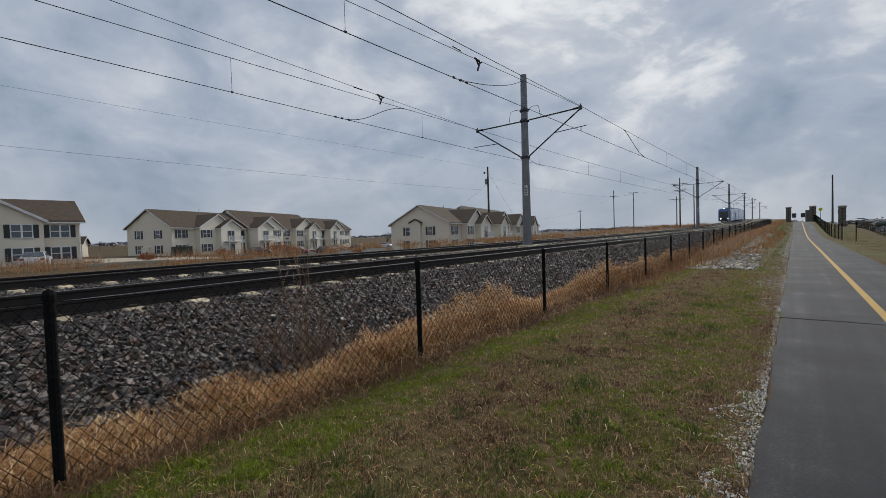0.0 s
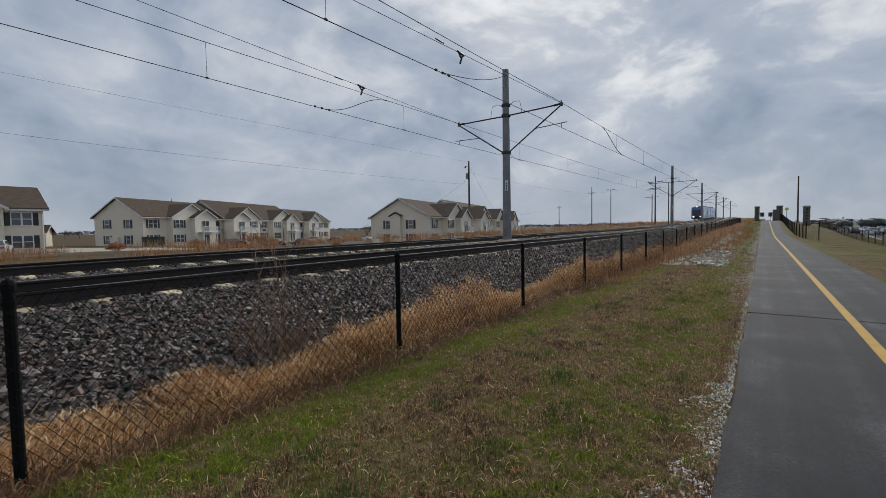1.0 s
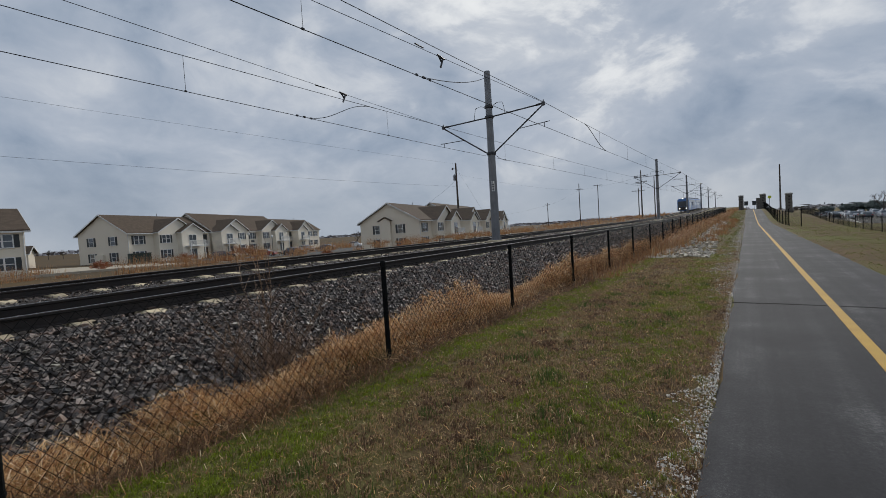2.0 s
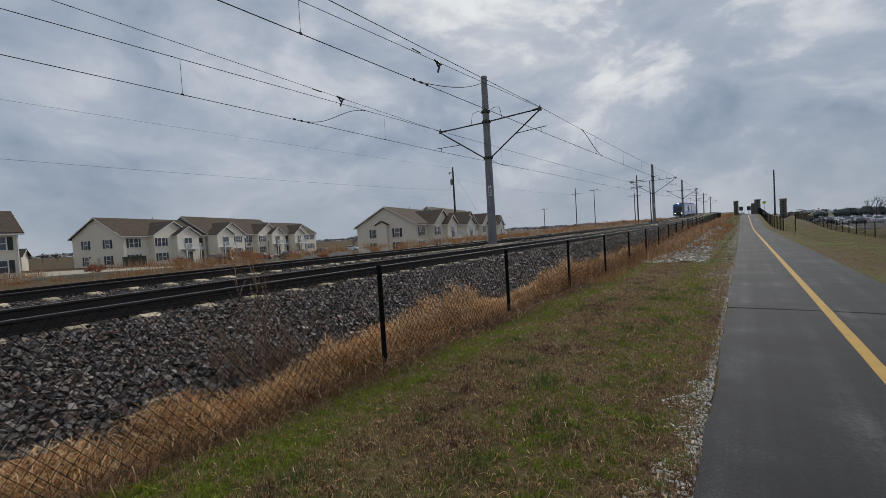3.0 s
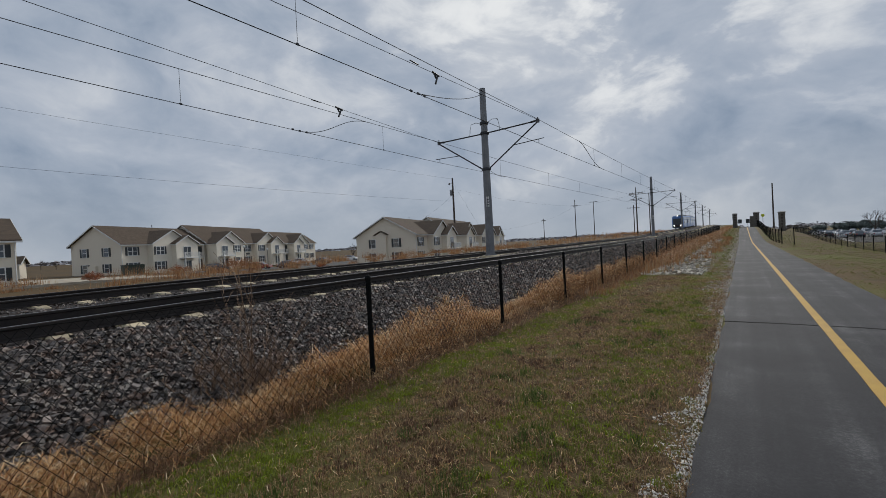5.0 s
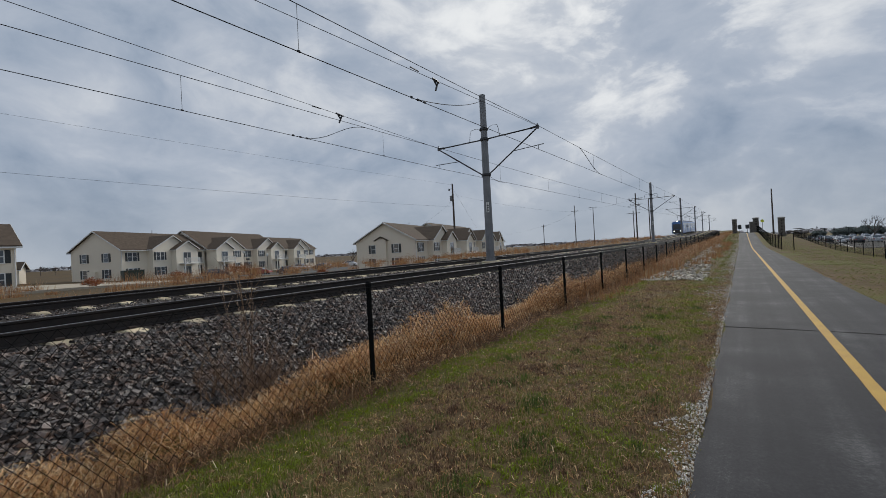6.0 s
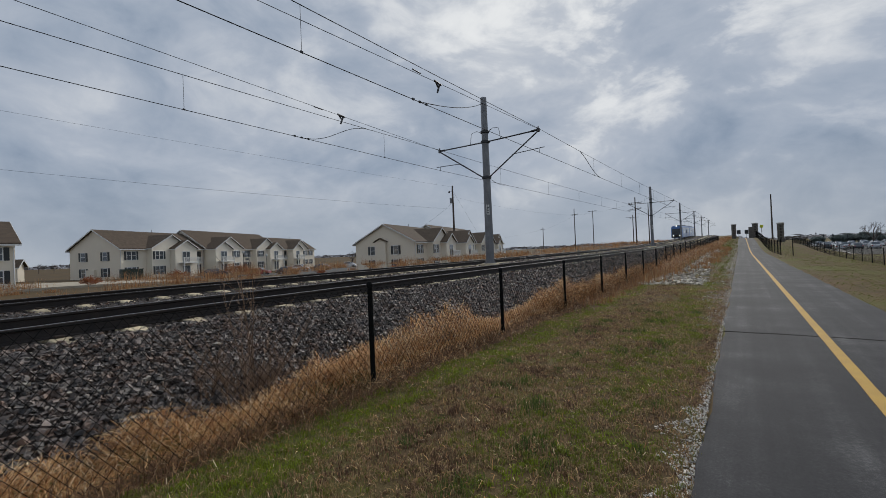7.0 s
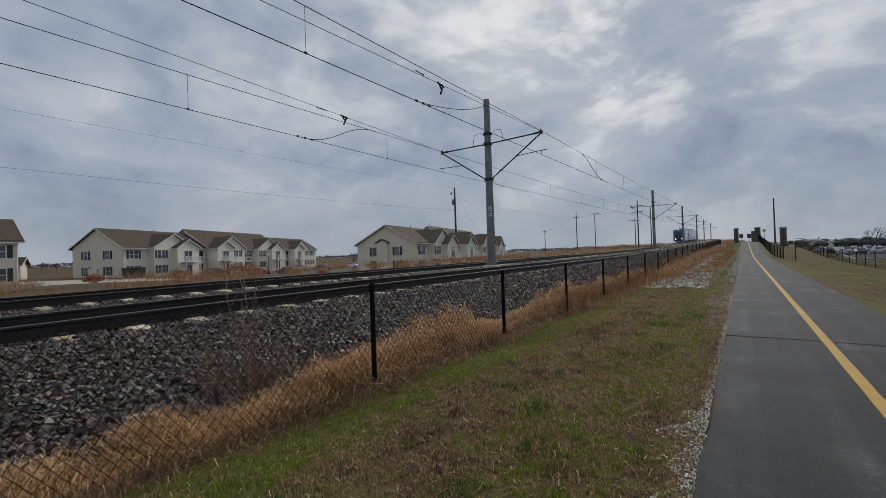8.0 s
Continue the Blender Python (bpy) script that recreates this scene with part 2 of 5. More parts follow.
# winter twig tone paled to stand in for distance haze
HAZED_TWIG = material("hazed_winter_woods", (0.16, 0.155, 0.165), (0.25, 0.24, 0.25), 0.02, 0.95)
DRY_BLADES = blade_material("straw_blades", [(0.0, (0.17, 0.068, 0.03)), (0.33, (0.39, 0.186, 0.073)), (0.6, (0.62, 0.352, 0.142)), (0.82, (0.82, 0.57, 0.285)), (1.0, (0.94, 0.84, 0.62))])
RUST_BLADES = blade_material("russet_weeds", [(0.0, (0.11, 0.062, 0.04)), (0.35, (0.29, 0.138, 0.06)), (0.65, (0.48, 0.25, 0.105)), (0.85, (0.40, 0.29, 0.175)), (1.0, (0.60, 0.46, 0.29))])
TURF = blade_material("turf_blades", [(0.0, (0.115, 0.066, 0.042)), (0.18, (0.24, 0.145, 0.085)), (0.36, (0.52, 0.355, 0.20)), (0.5, (0.27, 0.21, 0.085)), (0.7, (0.15, 0.158, 0.04)), (1.0, (0.22, 0.275, 0.022))],
                      patch=[(0.0, 0.1), (0.14, 0.66), (0.30, 0.66), (0.39, 0.16), (0.50, 0.12), (0.62, 0.42), (0.76, 0.52), (0.84, 0.34), (0.9, 0.1), (1.0, 0.05)])
TURF_PLAIN = blade_material("far_turf_blades", [(0.1, (0.21, 0.14, 0.07)), (0.3, (0.28, 0.205, 0.09)), (0.5, (0.205, 0.20, 0.055)), (0.8, (0.155, 0.19, 0.042))], patch=[(0.0, 0.5), (1.0, 0.5)])
# brown of rotted grass, with the shade under the fence put into it
THATCH = blade_material("shade_toned_thatch", [(0.0, (0.075, 0.04, 0.024)), (0.45, (0.165, 0.09, 0.05)), (0.8, (0.28, 0.165, 0.088)), (1.0, (0.55, 0.37, 0.2))])
GREEN_BLADES = blade_material("green_tuft_blades", [(0.0, (0.05, 0.075, 0.022)), (0.5, (0.085, 0.13, 0.032)), (1.0, (0.14, 0.19, 0.05))])
TWIG = material("bare_twig", (0.12, 0.075, 0.05), (0.29, 0.19, 0.12), 12, 0.85)
RUSSET_TWIG = material("russet_twig", (0.19, 0.068, 0.035), (0.42, 0.16, 0.075), 3, 0.9, island=0.3)
BARK_GREY = material("winter_twigs", (0.075, 0.062, 0.055), (0.15, 0.125, 0.11), 4, 0.9)
# foliage paled to blue-grey for distance haze and to lift its shaded side
HAZED_EVERGREEN = blade_material("hazed_evergreen_foliage", [(0.0, (0.13, 0.155, 0.15)), (0.6, (0.17, 0.20, 0.19)), (1.0, (0.21, 0.24, 0.22))])


# ---- geometry helpers ----
class Geo:
    def __init__(self):
        self.v, self.f, self.m = [], [], []

    def add(self, verts, faces, mi=0):
        b = len(self.v)
        self.v.extend(tuple(p) for p in verts)
        self.f.extend(tuple(b + i for i in f) for f in faces)
        self.m.extend([mi] * len(faces))
        return self

    def box(self, x0, x1, y0, y1, z0, z1, mi=0, c=0.0):
        """A box; with c its upright and level edges are chamfered."""
        if c <= 0:
            v = [(x, y, z) for z in (z0, z1) for x, y in ((x0, y0), (x1, y0), (x1, y1), (x0, y1))]
            return self.add(v, [(3, 2, 1, 0), (4, 5, 6, 7), (0, 1, 5, 4), (1, 2, 6, 5), (2, 3, 7, 6), (3, 0, 4, 7)], mi)
        ring = lambda i, z: [(x0 + i + c, y0 + i, z), (x1 - i - c, y0 + i, z), (x1 - i, y0 + i + c, z), (x1 - i, y1 - i - c, z), (x1 - i - c, y1 - i, z), (x0 + i + c, y1 - i, z), (x0 + i, y1 - i - c, z), (x0 + i, y0 + i + c, z)]
        rings = [ring(c, z0), ring(0, z0 + c), ring(0, z1 - c), ring(c, z1)]
        return self.loft(rings, mi)

    def loft(self, rings, mi=0, caps=True):
        n = len(rings[0])
        v = [p for r in rings for p in r]
        f = [(k * n + i, k * n + (i + 1) % n, (k + 1) * n + (i + 1) % n, (k + 1) * n + i) for k in range(len(rings) - 1) for i in range(n)]
        if caps:
            f += [tuple(range(n))[::-1], tuple((len(rings) - 1) * n + i for i in range(n))]
        return self.add(v, f, mi)

    def tube(self, pts, r, n=6, mi=0, r1=None):
        pts = [Vector(p) for p in pts]
        rings = []
        for i, p in enumerate(pts):
            d = (pts[min(i + 1, len(pts) - 1)] - pts[max(i - 1, 0)]).normalized()
            side = d.cross((0, 0, 1)) if abs(d.z) < 0.95 else d.cross((1, 0, 0))
            side.normalize()
            up = side.cross(d)
            rr = r if r1 is None else r + (r1 - r) * i / (len(pts) - 1)
            rings.append([p + rr * (math.cos(a) * side + math.sin(a) * up) for a in (2 * math.pi * j / n for j in range(n))])
        return self.loft(rings, mi)

    def slab(self, pts, thick, mi=0):
        """A flat sheet through the points, thickened along its normal downwards."""
        p = [Vector(q) for q in pts]
        nrm = (p[1] - p[0]).cross(p[2] - p[0]).normalized() * thick
        return self.loft([[q - nrm for q in p], p], mi)

    def mesh(self, name, mats, smooth=False):
        me = bpy.data.meshes.new(name)
        me.from_pydata([tuple(p) for p in self.v], [], self.f)
        for m in mats:
            me.materials.append(m)
        if len(mats) > 1:
            me.polygons.foreach_set("material_index", self.m)
        if smooth:
            me.polygons.foreach_set("use_smooth", [True] * len(self.f))
        me.update()
        return me


def part(name, geo, mats, parent=None, label="", smooth=False, at=None):
    """One mesh object under a thing or a part, in its parent's space."""
    mats = mats if isinstance(mats, (list, tuple)) else [mats]
    data = geo if isinstance(geo, bpy.types.Mesh) else geo.mesh(name, mats, smooth)
    ob = new(name, data)
    if at is not None:
        ob.matrix_basis = at if isinstance(at, Matrix) else Matrix.Translation(at)
    if parent:
        ob.parent = parent
    return tagged(ob, label=label)


def thing(name, label, category, m=None, group="", kind=""):
    ob = new(name)
    ob.empty_display_size = 0.2
    if m is not None:
        ob.matrix_basis = m if isinstance(m, Matrix) else Matrix.Translation(m)
    return tagged(ob, label, category, group, kind)


def soup(name, verts, faces, mat, smooth=True):
    """A mesh from numpy arrays of places and of triangles."""
    me = bpy.data.meshes.new(name)
    me.vertices.add(len(verts))
    me.vertices.foreach_set("co", np.asarray(verts, np.float32).ravel())
    me.loops.add(faces.size)
    me.loops.foreach_set("vertex_index", faces.astype(np.int32).ravel())
    me.polygons.add(len(faces))
    me.polygons.foreach_set("loop_start", np.arange(0, faces.size, 3, dtype=np.int32))
    me.polygons.foreach_set("loop_total", np.full(len(faces), 3, np.int32))
    me.materials.append(mat)
    me.polygons.foreach_set("use_smooth", [smooth] * len(faces))
    me.update(calc_edges=True)
    return me


rng = np.random.default_rng(7)


def smooth(a, b, t):
    s = np.clip((np.asarray(t, float) - a) / (b - a), 0, 1)
    return s * s * (3 - 2 * s)


def blades(base, height, width, lean, bend=0.5, toward=None):
    """Bent three-triangle blades standing on the given places."""
    n = len(base)
    a = rng.uniform(0, 2 * np.pi, n)
    face = np.stack([np.cos(a), np.sin(a), 0 * a], 1)
    b = rng.uniform(0, 2 * np.pi, n) if toward is None else toward
    way = np.stack([np.cos(b), np.sin(b), 0 * b], 1) * (lean * rng.uniform(0.2, 1.0, n))[:, None]
    h, w = height[:, None], width[:, None]
    upw = np.array([0, 0, 1.0])
    mid = base + h * (0.55 * upw + 0.35 * bend * way)
    tip = base + h * (np.sqrt(np.maximum(0.05, 1 - 0.6 * lean**2))[:, None] * upw + way)
    v = np.stack([base - w * face, base + w * face, mid - 0.7 * w * face, mid + 0.7 * w * face, tip], 1).reshape(-1, 3)
    f = (np.arange(n)[:, None, None] * 5 + np.array([[0, 1, 3], [0, 3, 2], [2, 3, 4]])[None]).reshape(-1, 3)
    return v, f




def mats(base, length, width):
    """Dead blades lying over one another: they rise, arch and droop."""
    n = len(base)
    a = rng.uniform(0, 2 * np.pi, n)
    way = np.stack([np.cos(a), np.sin(a), 0 * a], 1)
    side = np.stack([-np.sin(a), np.cos(a), 0.3 * rng.normal(size=n)], 1)
    L, w = length[:, None], width[:, None]
    rise = rng.uniform(0.05, 0.45, n)[:, None]
    upw = np.array([0, 0, 1.0])
    mid = base + L * (0.45 * way + rise * upw) + 0.12 * L * side * rng.normal(size=n)[:, None]
    tip = base + L * (0.9 * way + rise * rng.uniform(-0.3, 1.1, n)[:, None] * upw)
    v = np.stack([base - w * side, base + w * side, mid - 0.8 * w * side, mid + 0.8 * w * side, tip], 1).reshape(-1, 3)
    f = (np.arange(n)[:, None, None] * 5 + np.array([[0, 1, 3], [0, 3, 2], [2, 3, 4]])[None]).reshape(-1, 3)
    return v, f


def joined(*sets):
    v, f, k = [], [], 0
    for a, b in sets:
        v.append(a)
        f.append(b + k)
        k += len(a)
    return np.concatenate(v), np.concatenate(f)


def stones(place, size, flat=0.7):
    """Angular stones, each a block knocked out of shape."""
    iv = np.array([(a, b, c) for c in (-1, 1) for a, b in ((-1, -1), (1, -1), (1, 1), (-1, 1))], float) * 0.62
    tri = np.array([(0, 2, 1), (0, 3, 2), (4, 5, 6), (4, 6, 7), (0, 1, 5), (0, 5, 4), (1, 2, 6), (1, 6, 5), (2, 3, 7), (2, 7, 6), (3, 0, 4), (3, 4, 7)])
    n = len(place)
    q = rng.normal(size=(n, 4))
    q /= np.linalg.norm(q, axis=1)[:, None]
    w, x, y, z = q.T
    rot = np.stack([1 - 2 * (y * y + z * z), 2 * (x * y - z * w), 2 * (x * z + y * w), 2 * (x * y + z * w), 1 - 2 * (x * x + z * z), 2 * (y * z - x * w), 2 * (x * z - y * w), 2 * (y * z + x * w), 1 - 2 * (x * x + y * y)], 1).reshape(n, 3, 3)
    v = (iv[None] + rng.uniform(-0.36, 0.36, (n, 8, 3))) * np.stack([np.ones(n), rng.uniform(0.6, 1, n), rng.uniform(0.45, 0.85, n)], 1)[:, None]
    v = np.einsum("nij,nkj->nki", rot, v) * size[:, None, None]
    v[:, :, 2] *= flat
    v = (v + place[:, None]).reshape(-1, 3)
    return v, (np.arange(n)[:, None, None] * 8 + tri[None]).reshape(-1, 3)


# ---- lie of the land ----
def path_z(y):
    return 1.85 * smooth(50, 108, y)


def path_x(y):
    return 0.79 - 0.0075 * np.asarray(y, float)


def rail_z(y):
    return np.interp(y, [-60, 0, 5, 27, 64, 87, 110, 156, 200, 240, 330], [0.55, 0.735, 0.79, 0.90, 1.18, 1.58, 2.1, 3.2, 4.1, 4.35, 4.1])


def track_x(y):
    """The row of poles midway between the two tracks."""
    return -10.42 - 4.2 * smooth(50, 235, y)


def bank_z(y):
    return np.interp(y, [-40, 0, 16, 22, 34, 55, 78, 110, 160, 205, 330], [-0.05, -0.03, 0.0, 0.05, 0.38, 0.75, 1.1, 1.85, 2.9, 3.7, 3.7])


def low_z(x, y):
    """Level of the lots and fields beyond the railway."""
    near = np.interp(y, [-60, 12, 30, 52, 95, 150, 260], [-0.3, -0.35, -0.95, -1.7, -1.6, 0.9, 1.6])
    far = -1.0 + 3.0 * smooth(220, 1100, np.hypot(x, y))
    return near + (far - near) * smooth(120, 330, np.hypot(x, y))


def ground_z(x, y):
    x, y = np.broadcast_arrays(np.asarray(x, float), np.asarray(y, float))
    px, pz, bz = path_x(y), path_z(y), bank_z(y)
    out = np.where(x < -3.4, bz, pz)
    s = np.clip((px - 1.5 - x) / (px - 1.5 + 3.4), 0, 1)
    out = np.where((x >= -3.4) & (x < px - 1.5), pz + (bz - pz) * s * s * (3 - 2 * s), out)
    lz = low_z(x, y)
    k = smooth(-15.5, -29, x)
    out = np.where(x < -15.5, (rail_z(y) - 0.75) * (1 - k) + lz * k, out)
    rz = pz - (pz + 1.85) * np.clip((x - px - 2.2) / 12.5, 0, 1) ** 1.15
    out = np.where(x > px + 1.5, rz, out)
    # a low terrace under the walked strip: the sheet runs just below the paving
    return np.where(np.abs(x - px) < 1.16, out - 0.05, out)


def ballast_z(x, y):
    r = np.asarray(x, float) - track_x(y)
    top = rail_z(y) - 0.215
    toe_r = np.minimum(bank_z(y) + 0.02, top - 0.03)
    toe_l = ground_z(track_x(y) - 6.6, y) - 0.02
    k = np.clip((r - 4.25) / 1.95, 0, 1)
    z = np.where(r > 4.25, top + (toe_r - top) * k, top)
    kl = np.clip((-4.25 - r) / 2.3, 0, 1)
    return np.where(r < -4.25, top + (toe_l - top) * kl, z)


# ---- ground, path ----
def graded(near, step, far, grow):
    out, s = list(np.arange(near[0], near[1], step)), step
    while out[-1] < far[1]:
        s *= grow
        out.append(out[-1] + s)
    s = step
    while out[0] > far[0]:
        s *= grow
        out.insert(0, out[0] - s)
    return np.array(out)


def grid_mesh(name, xs, ys, zfun, mat):
    X, Y = np.meshgrid(xs, ys)
    v = np.stack([X, Y, zfun(X, Y)], -1).reshape(-1, 3)
    nx, ny = len(xs), len(ys)
    i = (np.arange(ny - 1)[:, None] * nx + np.arange(nx - 1)[None]).ravel()
    f = np.concatenate([np.stack([i, i + 1, i + nx + 1], 1), np.stack([i, i + nx + 1, i + nx], 1)])
    me = soup(name, v, f, mat)
    me.polygons.foreach_set("use_smooth", [True] * len(f))
    return me


def uneven(x, y):
    """Ground with small humps where it is turf."""
    z = ground_z(x, y)
    near = np.exp(-((x + 2) / 9.0) ** 2) * (np.abs(y) < 60)
    return z + near * 0.018 * (np.sin(2.3 * x + 1.1 * np.sin(1.7 * y)) + np.sin(1.9 * y + 1.3 * np.sin(2.9 * x)))


gx = np.concatenate([graded((-16.0, 8.0), 0.25, (-2800, 2800), 1.13)])
gy = np.concatenate([graded((-6.0, 60.0), 0.5, (-1500, 3200), 1.1)])
ground = part("ground", grid_mesh("ground", gx, gy, uneven, SOIL), SOIL)
ground.data.materials.append(FIELD)
mid_x = np.zeros(3 * len(ground.data.polygons), np.float32)
ground.data.polygons.foreach_get("center", mid_x)
ground.data.polygons.foreach_set("material_index", (mid_x[0::3] < -16).astype(np.int32))
tagged(ground, "dormant brown and green turf on flat open ground", "ground", kind="structure")


def strip(y0, y1, step, left, right, top, thick, mat, name):
    """A paved strip along the path, with rounded shoulders."""
    g = Geo()
    rings = []
    for y in np.arange(y0, y1 + step / 2, step):
        a, b, z = left(y), right(y), top(y)
        rings.append([(a - 0.03, y, z - thick), (b + 0.03, y, z - thick), (b + 0.015, y, z - 0.012), (b - 0.03, y, z), (0.5 * (a + b), y, z + 0.012), (a + 0.03, y, z), (a - 0.015, y, z - 0.012)])
    g.loft(rings)
    return part(name, g, mat)


def ragged(y, seed, size):
    return size * (noise.noise((seed, y * 1.3, 0)) + 0.5 * noise.noise((seed, y * 5.1, 3)))


path = strip(-9, 200, 0.25, lambda y: float(path_x(y)) - 1.16 + ragged(y, 2.2, 0.035), lambda y: float(path_x(y)) + 1.2 + ragged(y, 8.4, 0.03), lambda y: float(path_z(y)), 0.09, ASPHALT, "path_pavement")
tagged(path, "dark grey worn asphalt path between lawns", "path", kind="structure")
line = Geo()
rings = []
for y in np.arange(-9, 200, 0.4):
    c, z = float(path_x(y)) + 0.01, float(path_z(y)) + 0.0125
    w = 0.052 + 0.004 * noise.noise((4, y * 3, 0))
    rings.append([(c - w, y, z), (c + w, y, z), (c + w, y, z + 0.004), (c - w, y, z + 0.004)])
line.loft(rings)
tagged(part("centre_line_marking", line, YELLOW), "faded yellow centre line painted on asphalt", "road marking", kind="structure")
crack = Geo()
rings = []
for x in np.arange(-0.46, 1.97, 0.08):
    y = 8.24 + 0.03 * noise.noise((x * 2.3, 1, 0)) + 0.015 * noise.noise((x * 9, 5, 0))
    w = 0.026 + 0.012 * noise.noise((x * 6, 7, 0))
    z = 0.0085 - 0.008 * abs(x - 0.755)
    rings.append([(x, y - w, z), (x, y + w, z), (x, y + w, z + 0.005), (x, y - w, z + 0.005)])
crack.loft(rings)
tagged(part("sealed_joint", crack, SEAL), "black sealed crack running across the asphalt path", "joint", kind="structure")

# ---- ballast bed and stones ----
bx = np.array([-6.6, -5.4, -4.25, -2.5, 0, 2.5, 4.25, 4.9, 5.6, 6.2])
bys = np.concatenate([np.arange(-40, 60, 1.0), np.arange(60, 331, 5.0)])
X, Y = np.meshgrid(bx, bys)
X = X + track_x(Y)
V = np.stack([X, Y, ballast_z(X, Y)], -1).reshape(-1, 3)
i = (np.arange(len(bys) - 1)[:, None] * len(bx) + np.arange(len(bx) - 1)[None]).ravel()
F = np.concatenate([np.stack([i, i + 1, i + len(bx) + 1], 1), np.stack([i, i + len(bx) + 1, i + len(bx)], 1)])
tagged(part("ballast_bed", soup("ballast_bed", V, F, BALLAST_BED), BALLAST_BED), "dark crushed-rock railway embankment", "embankment", kind="structure")


def scatter_stones(n, r0, r1, y0, y1, s0, s1, power=1.0):
    y = y0 + (y1 - y0) * rng.uniform(0, 1, n) ** power
    x = track_x(y) + rng.uniform(r0, r1, n)
    s = rng.uniform(s0, s1, n)
    z = ballast_z(x, y) + rng.uniform(-0.3, 0.95, n) * s
    return np.stack([x, y, z], 1), s


sets = [scatter_stones(33000, 3.9, 6.4, -1.2, 11, 0.018, 0.043), scatter_stones(3500, 3.9, 6.4, -12, -1.2, 0.03, 0.06), scatter_stones(20000, 3.9, 6.35, 11, 45, 0.03, 0.058, 1.5),
        scatter_stones(8000, -4.4, 4.1, -1.0, 24, 0.025, 0.05, 1.2), scatter_stones(4500, -5.5, 5.6, 24, 90, 0.05, 0.09, 1.4)]
P, S = np.concatenate([a for a, _ in sets]), np.concatenate([b for _, b in sets])
for c in (2.80, -2.50):
    # ballast heaped over the middle of the sleepers
    p, s = scatter_stones(2500, c - 0.62, c + 0.62, -1, 26, 0.025, 0.05, 1.2)
    p[:, 2] = rail_z(p[:, 1]) - 0.175 + 0.4 * s
    P, S = np.concatenate([P, p]), np.concatenate([S, s])
v, f = stones(P, S, 0.9)
tagged(part("ballast_stones", soup("ballast_stones", v, f, BALLAST, False), BALLAST), "loose angular dark grey ballast stones", "ballast", kind="stuff")
p, s = scatter_stones(110, 3.9, 6.2, 0, 22, 0.02, 0.05)
p[:, 2] += 0.03
v, f = stones(p, s)
tagged(part("pale_stones", soup("pale_stones", v, f, PALE_STONE, False), PALE_STONE), "few pale limestone pieces among dark ballast", "stones", kind="stuff")


# ---- tracks ----
def rail_ring(x, y, z):
    prof = [(-0.07, -0.17), (0.07, -0.17), (0.07, -0.158), (0.012, -0.14), (0.009, -0.05), (0.034, -0.036), (0.036, -0.01), (0.026, 0.0), (-0.026, 0.0), (-0.036, -0.01), (-0.034, -0.036), (-0.009, -0.05), (-0.012, -0.14), (-0.07, -0.158)]
    return [(x + a, y, z + b) for a, b in prof]


def tie_mesh():
    """A concrete sleeper with sloping ends and a lower waist, and four rail clips."""
    g = Geo()
    rings = []
    for x, top, half in ((-1.30, -0.05, 0.10), (-1.27, -0.012, 0.115), (-1.05, 0.0, 0.125), (-0.45, 0.0, 0.125), (-0.25, -0.035, 0.11), (0.25, -0.035, 0.11), (0.45, 0.0, 0.125), (1.05, 0.0, 0.125), (1.27, -0.012, 0.115), (1.30, -0.05, 0.10)):
        rings.append([(x, -half - 0.02, -0.2), (x, half + 0.02, -0.2), (x, half, top - 0.02), (x, half - 0.025, top), (x, -half + 0.025, top), (x, -half, top - 0.02)])
    g.loft(rings)
    for c in (-0.753, 0.753):
        for s in (-1, 1):
            g.box(c + s * 0.075 - 0.035, c + s * 0.075 + 0.035, -0.045, 0.045, 0.0, 0.035, 1, 0.008)
    return g.mesh("sleeper", [CONCRETE, CLIP])


TIE = tie_mesh()


def build_track(offset, label):
    y0 = -8.0
    t = thing("railway_track", label, "railway track", (float(track_x(y0)) + offset, y0, float(rail_z(y0)) - 0.37), "double railway line")
    o = t.matrix_basis.translation
    ys = np.concatenate([np.arange(y0, 40, 4.0), np.arange(40, 322, 6.0)])
    for s in (-1, 1):
        g = Geo()
        g.loft([[Vector(q) - o for q in rail_ring(float(track_x(y)) + offset + s * 0.753, y, float(rail_z(y)))] for y in ys])
        n = 14
        for k in range(len(ys) - 1):
            for j in (7,):
                g.m[k * n + j] = 1
        part("rail", g, [RAIL_SIDE, RAIL_TOP], t, "rusty steel rail with a worn bright head")
    for k in range(298):
        y = y0 + 0.17 + 0.735 * k
        turn = 0.25 * math.sin(k * 12.9)
        part("sleeper", TIE, CONCRETE, t, at=Matrix.Translation(Vector((float(track_x(y)) + offset, y, float(rail_z(y)) - 0.172)) - o) @ pose(0, 0, 0, 0, 0, turn))
    return t


build_track(2.80, "railway track on pale concrete ties beside the fence")
build_track(-2.50, "second railway track on concrete ties beyond the poles")


